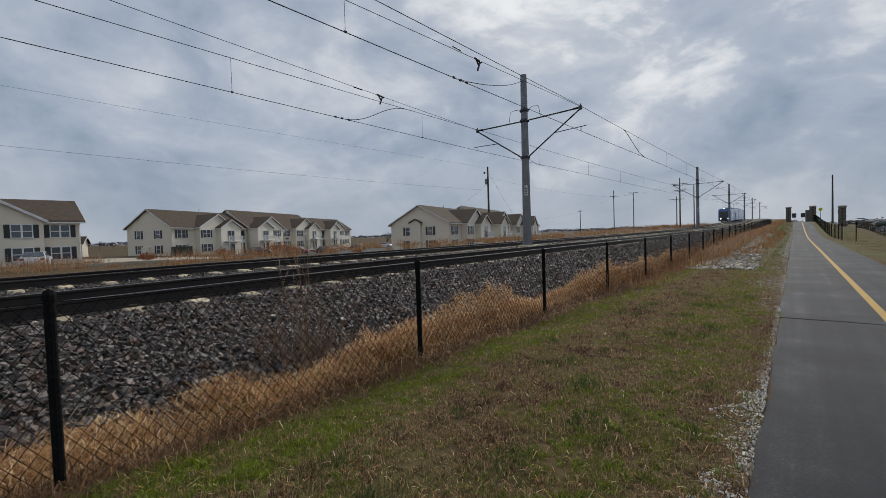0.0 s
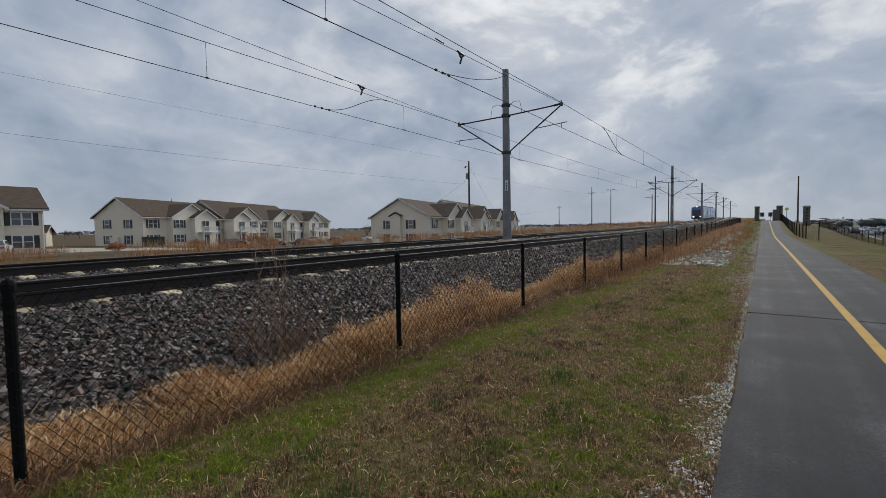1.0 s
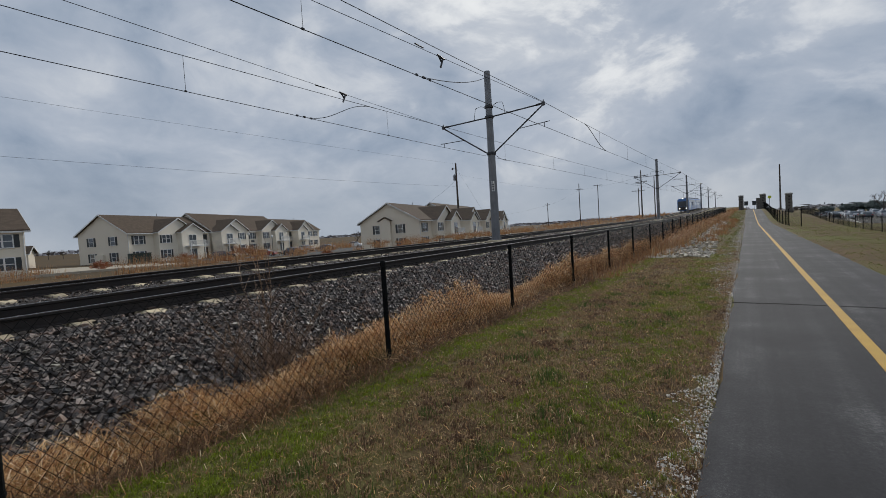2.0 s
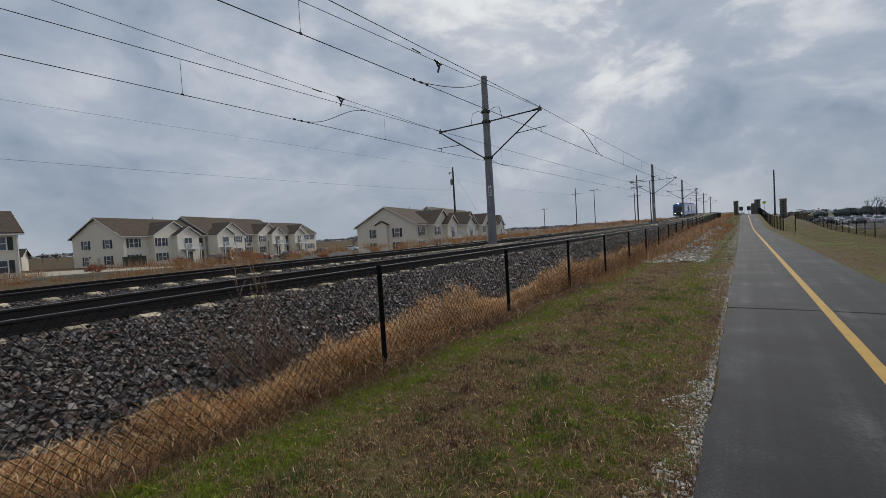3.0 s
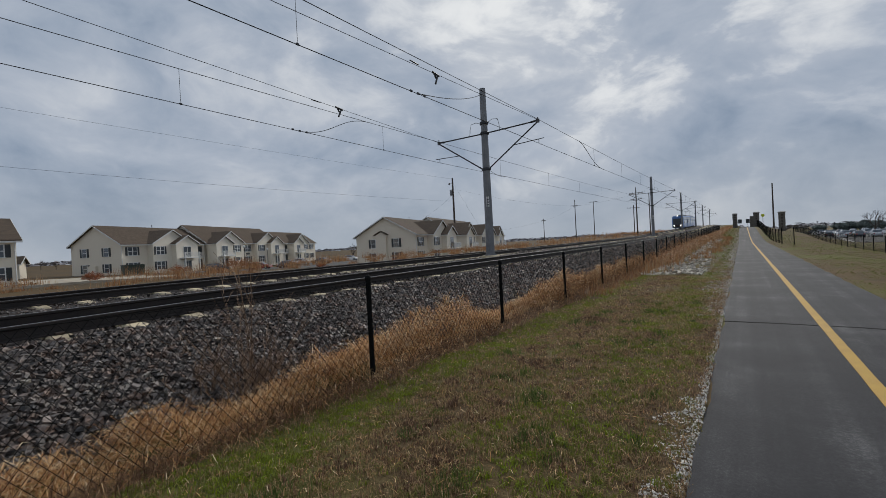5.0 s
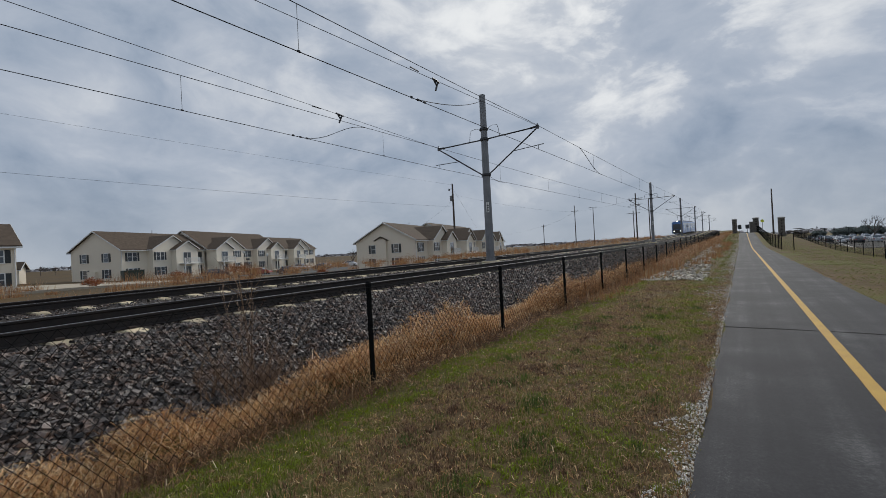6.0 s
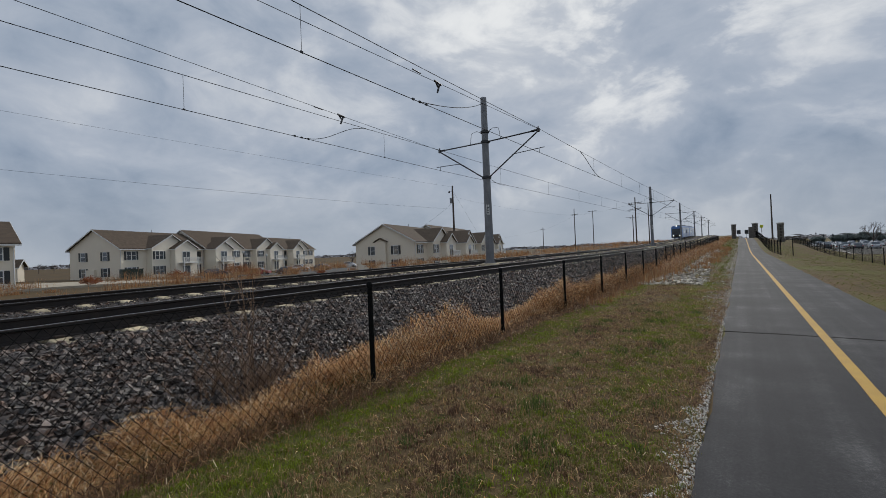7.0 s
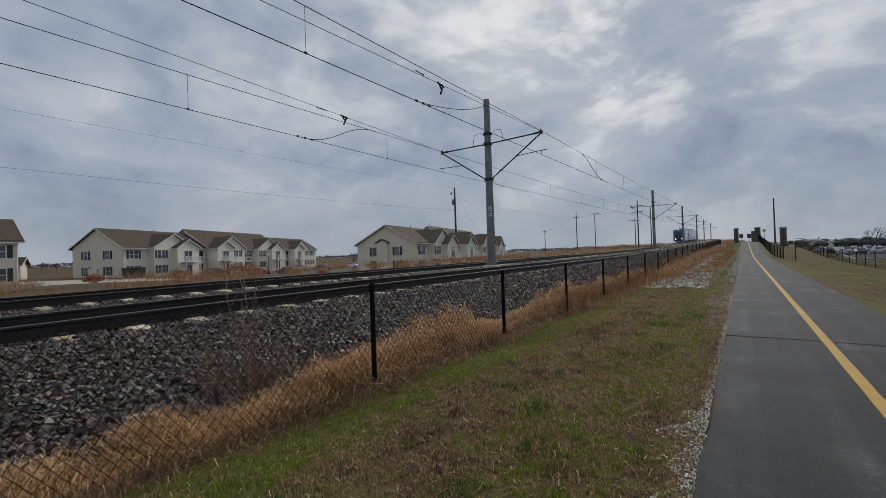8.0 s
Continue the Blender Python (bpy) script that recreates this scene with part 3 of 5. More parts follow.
# ---- chain-link fence ----
def fence_run(name, label, posts, height, mesh_r, cell, post_r=0.028, wire=BLACK_VINYL):
    """Posts with caps, a diamond mesh in each bay and a tension wire along the top. posts: places of the feet."""
    feet = [Vector(p) for p in posts]
    t = thing(name, label, "fence", feet[0])
    o = feet[0]
    for p in feet:
        g = Geo()
        q = p - o
        n = 10
        ring = lambda r, z: [(q.x + r * math.cos(6.2832 * j / n), q.y + r * math.sin(6.2832 * j / n), q.z + z) for j in range(n)]
        g.loft([ring(post_r, -0.25), ring(post_r, height - 0.02), ring(post_r * 1.25, height - 0.02), ring(post_r * 1.25, height + 0.012), ring(post_r * 0.8, height + 0.036), ring(post_r * 0.2, height + 0.046)])
        for z in (0.12, height * 0.5, height - 0.1):
            g.loft([ring(post_r * 1.16, z), ring(post_r * 1.16, z + 0.018)])
        part("post", g, BLACK_VINYL, t, smooth=False)
    for a, b in zip(feet, feet[1:]):
        g = Geo()
        d = b - a
        w = Vector((d.x, d.y)).length
        flat = Vector((d.x, d.y, 0)).normalized()
        side = Vector((flat.y, -flat.x, 0))
        lo, hi = 0.02, height - 0.03
        at = lambda u, z, s: a - o + flat * u + Vector((0, 0, d.z * u / w + z)) + side * s
        h = hi - lo
        lean = 0.74
        # bays far along the line carry a coarser weave
        pitch, wire_r = (cell, mesh_r) if a.y < 28 else (2 * cell, 1.35 * mesh_r)
        for sgn in (1, -1):
            for k in range(int((w + h * lean) / pitch) + 1):
                u = k * pitch - h * lean
                # heights at which the slanting wire enters and leaves the bay
                z0, z1 = max(0.0, -u / lean), min(h, (w - u) / lean)
                if z1 - z0 < 0.02:
                    continue
                if sgn > 0:
                    ends = [(u + z0 * lean, z0), (u + z1 * lean, z1)]
                else:
                    ends = [(u + z0 * lean, h - z0), (u + z1 * lean, h - z1)]
                g.tube([at(a_, lo + z_, 0.034 + sgn * 0.003) for a_, z_ in ends], wire_r, 3)
        g.tube([at(0, hi, 0.034), at(w * 0.5, hi - 0.012, 0.034), at(w, hi, 0.034)], mesh_r * 1.5, 4)
        part("chain_link", g, wire, t)
    return t


FENCE_X = -3.49
fence_posts = []
for k in range(-2, 27):
    y = 0.6 + 3.05 * k
    fence_posts.append((FENCE_X, y, float(np.interp(y, [-6, 0.6, 6.7, 16, 22, 34, 90], [0.0, -0.01, -0.04, 0.0, 0.04, float(bank_z(34)) - 0.02, float(bank_z(90))]))))
fence_run("chain_link_fence", "black vinyl chain-link fence along the ballast", fence_posts, 1.11, 0.002, 0.078)


# ---- overhead line ----
def catenary_pole(y, detail=True, height=8.42):
    x = float(track_x(y))
    z = float(rail_z(y)) - 0.2
    t = thing("catenary_pole", "grey tapered steel pole with two bracket arms", "catenary pole", (x, y, z), "row of line poles")
    n = 8
    ring = lambda r, zz: [(r * math.cos(6.2832 * (j + 0.5) / n), r * math.sin(6.2832 * (j + 0.5) / n), zz) for j in range(n)]
    g = Geo()
    g.loft([ring(0.225, -0.3), ring(0.225, 0.0), ring(0.21, 0.3), ring(0.15, height - 0.06), ring(0.15, height), ring(0.06, height + 0.03)])
    part("shaft", g, STEEL, t)
    g = Geo()
    g.loft([ring(0.46, -0.5), ring(0.46, 0.1), ring(0.43, 0.14)])
    part("footing", g, CONCRETE, t)
    g = Geo()
    g.loft([ring(0.30, 0.14), ring(0.30, 0.18)])
    for j in range(6):
        a = 1.047 * j
        g.tube([(0.26 * math.cos(a), 0.26 * math.sin(a), 0.17), (0.26 * math.cos(a), 0.26 * math.sin(a), 0.25)], 0.02, 6)
    part("base_plate", g, STEEL, t)
    arm_z, low = 6.2, 4.42
    for zz, r in ((arm_z + 0.5, 0.2), (arm_z, 0.205), (low, 0.215)):
        g = Geo()
        g.loft([ring(r, zz - 0.07), ring(r + 0.02, zz - 0.05), ring(r + 0.02, zz + 0.05), ring(r, zz + 0.07)])
        part("collar", g, DARK_STEEL, t)
    for s in (1, -1):
        tip = s * 2.82
        g = Geo()
        g.tube([(s * 0.17, 0, arm_z), (tip - s * 0.35, 0, arm_z + 0.03)], 0.034, 8)
        g.tube([(tip - s * 0.35, 0, arm_z + 0.03), (tip, 0, arm_z + 0.05)], 0.05, 8)
        part("upper_arm", g, DARK_STEEL, t)
        g = Geo()
        g.tube([(s * 0.18, 0, low + 0.02), (tip - s * 0.04, 0, arm_z - 0.03)], 0.034, 8)
        part("strut", g, DARK_STEEL, t)
        mx = s * (0.18 + 0.52 * 2.62)
        mz = low + 0.52 * (arm_z - low)
        g = Geo()
        g.tube([(mx, 0, mz), (tip + s * 0.25, 0.02, mz + 0.06)], 0.018, 6)
        g.tube([(tip, 0, mz + 0.05), (tip, 0, 5.2)], 0.014, 6)
        part("steady_arm", g, DARK_STEEL, t)
        g = Geo()
        g.box(tip - 0.07, tip + 0.07, -0.05, 0.05, arm_z - 0.06, arm_z + 0.11, 0, 0.015)
        g.tube([(tip, 0, arm_z + 0.08), (tip, 0, arm_z + 0.2)], 0.025, 6)
        part("saddle", g, POLYMER, t)
        if detail:
            g = Geo()
            b = s * 0.2
            g.tube([(b, 0, arm_z + 0.5), (b + s * 0.25, 0, arm_z + 0.62), (b + s * 0.55, 0, arm_z + 0.58), (b + s * 0.62, 0, arm_z + 0.35), (b + s * 0.66, 0, arm_z + 0.04)], 0.012, 5)
            part("jumper_loop", g, WIRE, t)
    if detail:
        g = Geo()
        g.box(0.165, 0.185, -0.07, 0.07, 2.55, 3.05, 0, 0.004)
        g2 = Matrix.Rotation(radians(-62), 4, "Z")
        g.v = [tuple(g2 @ Vector(p)) for p in g.v]
        plate = part("number_plate", g, TRIM, t, "white plate with dark bars")
        for zz in (2.62, 2.74, 2.86):
            g = Geo()
            g.box(0.186, 0.189, -0.045, 0.045, zz, zz + 0.06)
            g.v = [tuple(g2 @ Vector(p)) for p in g.v]
            part("marking", g, SHUTTER, plate)
    return t


POLE_Y = [-27.2, 18.6, 64.4, 104.5, 156.0, 202.0, 248.0]
for y in POLE_Y:
    catenary_pole(y, y < 70)


def sagged(a, b, sag, n=14):
    a, b = Vector(a), Vector(b)
    return [a.lerp(b, i / n) - Vector((0, 0, 4 * sag * (i / n) * (1 - i / n))) for i in range(n + 1)]


def slack(pts, n=16):
    """A smooth run of cable drawn by its control points."""
    out = []
    for i in range(n + 1):
        q = [Vector(p) for p in pts]
        while len(q) > 1:
            q = [a.lerp(b, i / n) for a, b in zip(q, q[1:])]
        out.append(q[0])
    return out


def wire_thing(name, label, pts, r, sides=5):
    o = Vector(pts[0])
    g = Geo()
    g.tube([Vector(p) - o for p in pts], r, sides)
    ob = part(name, g, WIRE, at=o)
    return tagged(ob, label, "wire", "overhead wires")


for off, nm in ((2.82, "near"), (-2.82, "far")):
    contact, mess, lift = [], [], 0.12 if off > 0 else 0.5
    for a, b in zip(POLE_Y, POLE_Y[1:]):
        za, zb = float(rail_z(a)) - 0.2, float(rail_z(b)) - 0.2
        xa, xb = float(track_x(a)) + off, float(track_x(b)) + off
        contact += sagged((xa, a, za + 5.19 + lift * (a < 0)), (xb, b, zb + 5.19), 0.02, 8)[:-1 if b != POLE_Y[-1] else None]
        mess += sagged((xa, a, za + 6.3 + lift * (a < 0)), (xb, b, zb + 6.3), 0.12, 12)[:-1 if b != POLE_Y[-1] else None]
    wire_thing("contact_wire", "dark copper contact wire over the track", contact, 0.0105)
    wire_thing("messenger_wire", "dark messenger wire sagging between bracket arms", mess, 0.010)

    # droppers from messenger to contact wire
    def height_at(line, y):
        for p, q in zip(line, line[1:]):
            if p.y <= y <= q.y:
                k = (y - p.y) / (q.y - p.y)
                return p.lerp(q, k)
        return line[-1]

    for y in ([5.9, 27.3, 34.5, 41.5, 48.7, 56.0] if off > 0 else [5.9, 14.3, 25.5, 34.0, 42.0, 50.0, 57.0]) + [72, 80, 88, 96, 104, 118, 127, 136, 145]:
        p, q = height_at(mess, y), height_at(contact, y)
        wire_thing("dropper_wire", "thin dropper between messenger and contact wire", [p, q], 0.006, 4)
        g = Geo()
        g.box(-0.016, 0.016, -0.04, 0.04, -0.016, 0.035, 0, 0.008)
        tagged(part("wire_clip", g, DARK_STEEL, at=q), "dark clip gripping the contact wire", "clip", "wire clips")
    # tensioned tail that runs to the next pole of the row
    tip = Vector((float(track_x(18.6)) + off, 18.6, 0.63 + 6.3))
    tail = sagged(tip, (-10.42, -27.2, 7.35), 0.03, 16)
    wire_thing("tail_wire", "second tensioned wire running back to the pole row", tail, 0.008)
    c = height_at(tail[::-1], 11.4)
    m_ = height_at(mess, 11.4)
    t = thing("wire_clamp", "black hanging clamp joining two overhead wires", "clamp", c, "wire clamps")
    g = Geo()
    g.tube([(0, -0.14, 0.02), (0, 0.22, -0.02)], 0.035, 6)
    part("clamp_body", g, DARK_STEEL, t)
    g = Geo()
    g.tube([(0, 0.15, 0), (0, 0.08, -0.16), (0, 0.0, -0.33)], 0.032, 6)
    g.tube([(0, -0.06, 0.0), (0, 0.05, -0.14)], 0.03, 5)
    part("clamp_tongue", g, DARK_STEEL, t)
    g = Geo()
    g.tube([Vector((0, -1.25, 0.03)), Vector((0, -0.85, 0.02))], 0.02, 6)
    part("strain_insulator", g, POLYMER, t)
    # jumper cables
    TOP = Vector((-10.42, 18.45, 8.75))
    if off > 0:
        q = height_at(contact, 9.8)
        wire_thing("jumper_cable", "slack jumper from contact wire to the pole top", slack([q, q.lerp(TOP, 0.33) - Vector((0, 0, 0.22)), q.lerp(TOP, 0.66) - Vector((0, 0, 0.3)), TOP]), 0.013)
        q, p = height_at(contact, 28.8), height_at(mess, 24.5)
        wire_thing("jumper_cable", "slack jumper between messenger and contact wire", slack([p, p + Vector((0, 1.2, -0.1)), q + Vector((0, -1.8, 0.05)), q]), 0.017)
    else:
        q, p = height_at(contact, 9.6), height_at(mess, 13.6)
        wire_thing("jumper_cable", "slack jumper between messenger and contact wire", slack([q, q + Vector((0, 1.8, -0.1)), p + Vector((0, -1.8, 0.05)), p]), 0.012)
        q = height_at(contact, 26.2)
        wire_thing("jumper_cable", "slack jumper from the strut to the contact wire", slack([Vector((-10.6, 18.7, 5.3)), Vector((-11.2, 21.0, 5.1)), Vector((-12.4, 24.0, 5.5)), q]), 0.010)
    for y in (9.6, 9.9, 10.2):
        g = Geo()
        g.box(-0.022, 0.022, -0.045, 0.045, -0.022, 0.045, 0, 0.01)
        tagged(part("wire_clip", g, DARK_STEEL, at=height_at(contact, y)), "dark clip gripping the contact wire", "clip", "wire clips")


# ---- apartment houses ----
def window_meshes(w, h, twin):
    f, g, s = Geo(), Geo(), Geo()
    t = 0.09
    f.box(-w / 2 - t, w / 2 + t, -0.07, 0.02, h, h + t, 0, 0.012)
    f.box(-w / 2 - t - 0.03, w / 2 + t + 0.03, -0.10, 0.02, -t, 0, 0, 0.012)
    for x in (-w / 2 - t / 2, w / 2 + t / 2):
        f.box(x - t / 2, x + t / 2, -0.07, 0.02, 0, h)
    if twin:
        f.box(-0.07, 0.07, -0.065, 0.02, 0, h)
    f.box(-w / 2, w / 2, -0.055, 0.02, h / 2 - 0.035, h / 2 + 0.035)
    g.box(-w / 2, w / 2, -0.03, 0.01, 0, h)
    s.box(-0.2, 0.2, -0.06, 0.0, -0.04, h + 0.04, 0, 0.012)
    for k in range(9):
        z = 0.02 + k * (h - 0.08) / 9
        s.box(-0.15, 0.15, -0.075, -0.06, z, z + (h - 0.08) / 14)
    return f.mesh("window", [TRIM]), g.mesh("pane", [GLASS]), s.mesh("shutter", [SHUTTER])


FRONT_TWIN = window_meshes(1.4, 1.2, True)
TWIN, SINGLE = window_meshes(1.75, 1.45, True), window_meshes(0.85, 1.45, False)


def add_window(parent, m, kind, shutters=True):
    fr, gl, sh = kind
    ob = part("window", fr, TRIM, parent, at=m)
    part("pane", gl, GLASS, ob, "dark reflecting glass")
    if shutters:
        w = 1.75 if kind is TWIN else 1.4 if kind is FRONT_TWIN else 0.85
        for s in (-1, 1):
            part("shutter", sh, SHUTTER, ob, "dark louvred shutter", at=(s * (w / 2 + 0.3), 0, 0))


def gable_block(t, u0, u1, y0, y1, base, eave, ridge, wall, across=False, over=0.4):
    """Walls with two gables, two roof slopes and white rake boards. across: the ridge runs along y."""
    def P(a, b, z):
        return (b, a, z) if across else (a, b, z)
    a0, a1, b0, b1 = (y0, y1, u0, u1) if across else (u0, u1, y0, y1)
    mid, half = (b0 + b1) / 2, (b1 - b0) / 2
    g = Geo()
    g.loft([[P(a, b0, base), P(a, b1, base), P(a, b1, eave), P(a, mid, ridge), P(a, b0, eave)] for a in (a0, a1)])
    part("wall", g, wall, t)
    slope = (ridge - eave) / half
    g = Geo()
    tr = Geo()
    for s in (-1, 1):
        e = half + over
        lo = ridge - slope * e
        A0, A1 = (a0 - over, a1 + over) if not across else (a0 - over, a1)
        quad = [P(A0, mid, ridge + 0.06), P(A1, mid, ridge + 0.06), P(A1, mid + s * e, lo + 0.06), P(A0, mid + s * e, lo + 0.06)]
        rev = [(p[0], p[1], p[2] + 0.13) for p in quad]
        g.loft([quad, rev])
        ends = (A0,) if across else (A0, A1)
        for a in ends:
            d = 0.05 if a == A0 else -0.05
            tr.loft([[P(a - d, mid, ridge - 0.03), P(a - d, mid, ridge + 0.17), P(a + 0.01 * d, mid, ridge + 0.17), P(a + 0.01 * d, mid, ridge - 0.03)],
                     [P(a - d, mid + s * e, lo - 0.03), P(a - d, mid + s * e, lo + 0.17), P(a + 0.01 * d, mid + s * e, lo + 0.17), P(a + 0.01 * d, mid + s * e, lo - 0.03)]])
        # gutter
        tr.loft([[P(a, mid + s * (e - 0.02), lo - 0.1), P(a, mid + s * (e + 0.1), lo - 0.1), P(a, mid + s * (e + 0.1), lo + 0.05), P(a, mid + s * (e - 0.02), lo + 0.05)] for a in (A0, A1)])
        # soffit
        tr.loft([[P(a, mid + s * (half - 0.02), lo - 0.04), P(a, mid + s * e, lo - 0.04), P(a, mid + s * e, lo - 0.01), P(a, mid + s * (half - 0.02), lo - 0.01)] for a in (A0, A1)])
    part("roof", g, SHINGLE, t)
    part("trim", tr, TRIM, t, "white rake boards and gutters")


def balcony(t, u, y, base, w, floor):
    g = Geo()
    g.box(u - w / 2, u + w / 2, y - 1.3, y, floor - 0.2, floor, 0, 0.02)
    for x in (u - w / 2 + 0.08, u + w / 2 - 0.08):
        g.box(x - 0.09, x + 0.09, y - 1.28, y - 1.1, base, floor + 1.05, 0, 0.015)
    g.box(u - w / 2, u + w / 2, y - 1.25, y - 1.17, floor + 0.95, floor + 1.03)
    g.box(u - w / 2, u + w / 2, y - 1.25, y - 1.17, floor + 0.08, floor + 0.14)
    n = int(w / 0.16)
    for k in range(1, n):
        x = u - w / 2 + w * k / n
        g.box(x - 0.02, x + 0.02, y - 1.23, y - 1.19, floor + 0.1, floor + 0.97)
    part("balcony", g, TRIM, t, "white railed balcony on posts")
    for z in (base + 0.15, floor + 0.02):
        d = Geo()
        d.box(u - 0.95, u + 0.95, y - 0.05, y + 0.02, z, z + 2.1)
        dr = part("sliding_door", d, GLASS, t)
        d = Geo()
        for x in (-0.98, -0.03, 0.92):
            d.box(u + x, u + x + 0.07, y - 0.08, y + 0.02, z, z + 2.12)
        d.box(u - 0.98, u + 0.99, y - 0.08, y + 0.02, z + 2.1, z + 2.18)
        part("door_frame", d, TRIM, dr)


def apartment(place, way, label, base, eave, ridge, hw, hood=False):
    """A long two-storey block with three roof sections, front gables, porches and balconies. Its front faces local -y."""
    m = Matrix.Translation((place[0], place[1], base)) @ Matrix.Rotation(math.atan2(way[1], way[0]), 4, "Z")
    t = thing("apartment_house", label, "house", m, "apartment houses")
    e, r = eave - base, ridge - base
    up, lo = e - 2.1, 1.1 if hood else 0.75
    a, b, end = 19.6, 47.6, 71.0
    gable_block(t, 0, a, -hw, hw, -0.4, e, r, SIDING)
    gable_block(t, a, b, -hw - 0.7, hw + 0.7, -0.4, e + 0.05, r + 0.85, SIDING_PALE)
    gable_block(t, b, end, -hw, hw, -0.4, e, r + 0.1, SIDING_PALE)
    # broad gabled bays, then the narrower porch gables that stand before them
    for c, w, proj in ((9.8, 9.0, 1.2), (25.7, 9.2, 2.0), (40.4, 9.2, 2.0), (59.6, 9.4, 1.2)):
        gable_block(t, c - w / 2, c + w / 2, -hw - proj, -0.6, -0.4, e, e + 0.55 * w / 2, SIDING_PALE, True, 0.3)
    for c, w, proj in ((12.3, 5.6, 2.3), (22.3, 5.4, 3.1), (43.0, 5.6, 3.1), (56.2, 5.4, 2.2)):
        gable_block(t, c - w / 2, c + w / 2, -hw - proj, -hw, -0.4, e - 0.12, e - 0.12 + 0.55 * w / 2, SIDING_PALE, True, 0.3)
        balcony(t, c - 0.1, -hw - proj, -0.2, 3.9, 2.75)
    for u, off in ((2.2, 0), (6.9, 1.2), (27.9, 2.0), (33.7, 0.7), (37.6, 2.0), (62.6, 1.2), (68.3, 0)):
        for z in (up, lo):
            add_window(t, Matrix.Translation((u, -hw - off, z)), TWIN)
    # open stairwells by the porches: dark panel for recess shade, landing, white rails
    for u0, u1, off in ((15.5, 18.9, 0.0), (46.1, 47.5, 0.7), (52.2, 53.4, 0.0)):
        f = -hw - off
        g = Geo()
        for z in (0.05, 2.85):
            g.box(u0, u1, f - 0.03, f + 0.1, z, z + 2.15)
        hall = part("stairwell", g, SHUTTER, t, "dark panel for the shade of an open stair")
        g = Geo()
        g.box(u0 - 0.05, u1 + 0.05, f - 0.4, f, 2.5, 2.78, 0, 0.02)
        for z in (2.95, 3.7):
            g.box(u0, u1, f - 0.36, f - 0.3, z, z + 0.07)
        n = int((u1 - u0) / 0.16)
        for k in range(n + 1):
            x = u0 + (u1 - u0) * k / n
            g.box(x - 0.02, x + 0.02, f - 0.35, f - 0.31, 2.78, 3.72)
        part("landing_rail", g, TRIM, hall, "white landing rail")
    # wall units under the middle windows
    g = Geo()
    g.box(33.1, 34.3, -hw - 0.82, -hw - 0.68, up - 0.85, up - 0.4, 0, 0.03)
    part("wall_unit", g, POLYMER, t)
    # gable end towards the railway yard
    turn = Matrix.Rotation(radians(-90), 4, "Z")
    for y in (2.36, -2.2):
        for z in (up, lo):
            add_window(t, Matrix.Translation((0, y, z)) @ turn, SINGLE)
    g = Geo()
    if hood:
        # shallow chimney bay with a little gabled hood
        g.loft([[(x, -0.45, -0.3), (x, 1.55, -0.3), (x, 1.55, e + 0.1), (x, 0.55, e + 0.6), (x, -0.45, e + 0.1)] for x in (-0.55, 0.1)])
        part("chimney_bay", g, SIDING, t)
        g = Geo()
        for q in (-1, 1):
            s4 = [(-0.8, 0.55, e + 0.72), (0.1, 0.55, e + 0.72), (0.1, 0.55 + q * 1.3, e + 0.06), (-0.8, 0.55 + q * 1.3, e + 0.06)]
            g.loft([s4, [(x, y, z + 0.1) for x, y, z in s4]])
        part("hood", g, SHINGLE, t)
    else:
        g.box(-0.5, 0.1, -0.35, 1.3, -0.3, 2.0, 0, 0.02)
        part("utility_bay", g, SIDING, t)
    for u in (13, 30, 66.5):
        g = Geo()
        g.tube([(u, 1.2, r - 1.0), (u, 1.2, r + 0.75)], 0.05, 8)
        g.tube([(u, 1.2, r + 0.75), (u, 1.2, r + 0.82)], 0.075, 8)
        part("vent_pipe", g, POLYMER, t)
    # downpipes at the corners
    for u in (0.1, a - 0.15):
        g = Geo()
        g.tube([(u, -hw - 0.06, -0.2), (u, -hw - 0.06, e - 0.25)], 0.05, 6)
        part("downpipe", g, TRIM, t)
    return t


apartment((-92.5, 23.7), (-0.44, 0.897), "long beige two-storey apartment house with brown roof", -1.05, 4.62, 7.9, 5.2)
apartment((-51.5, 53.8), (-0.268, 0.966), "beige apartment house with gabled roof behind utility pole", -1.95, 3.66, 6.8, 5.85, True)


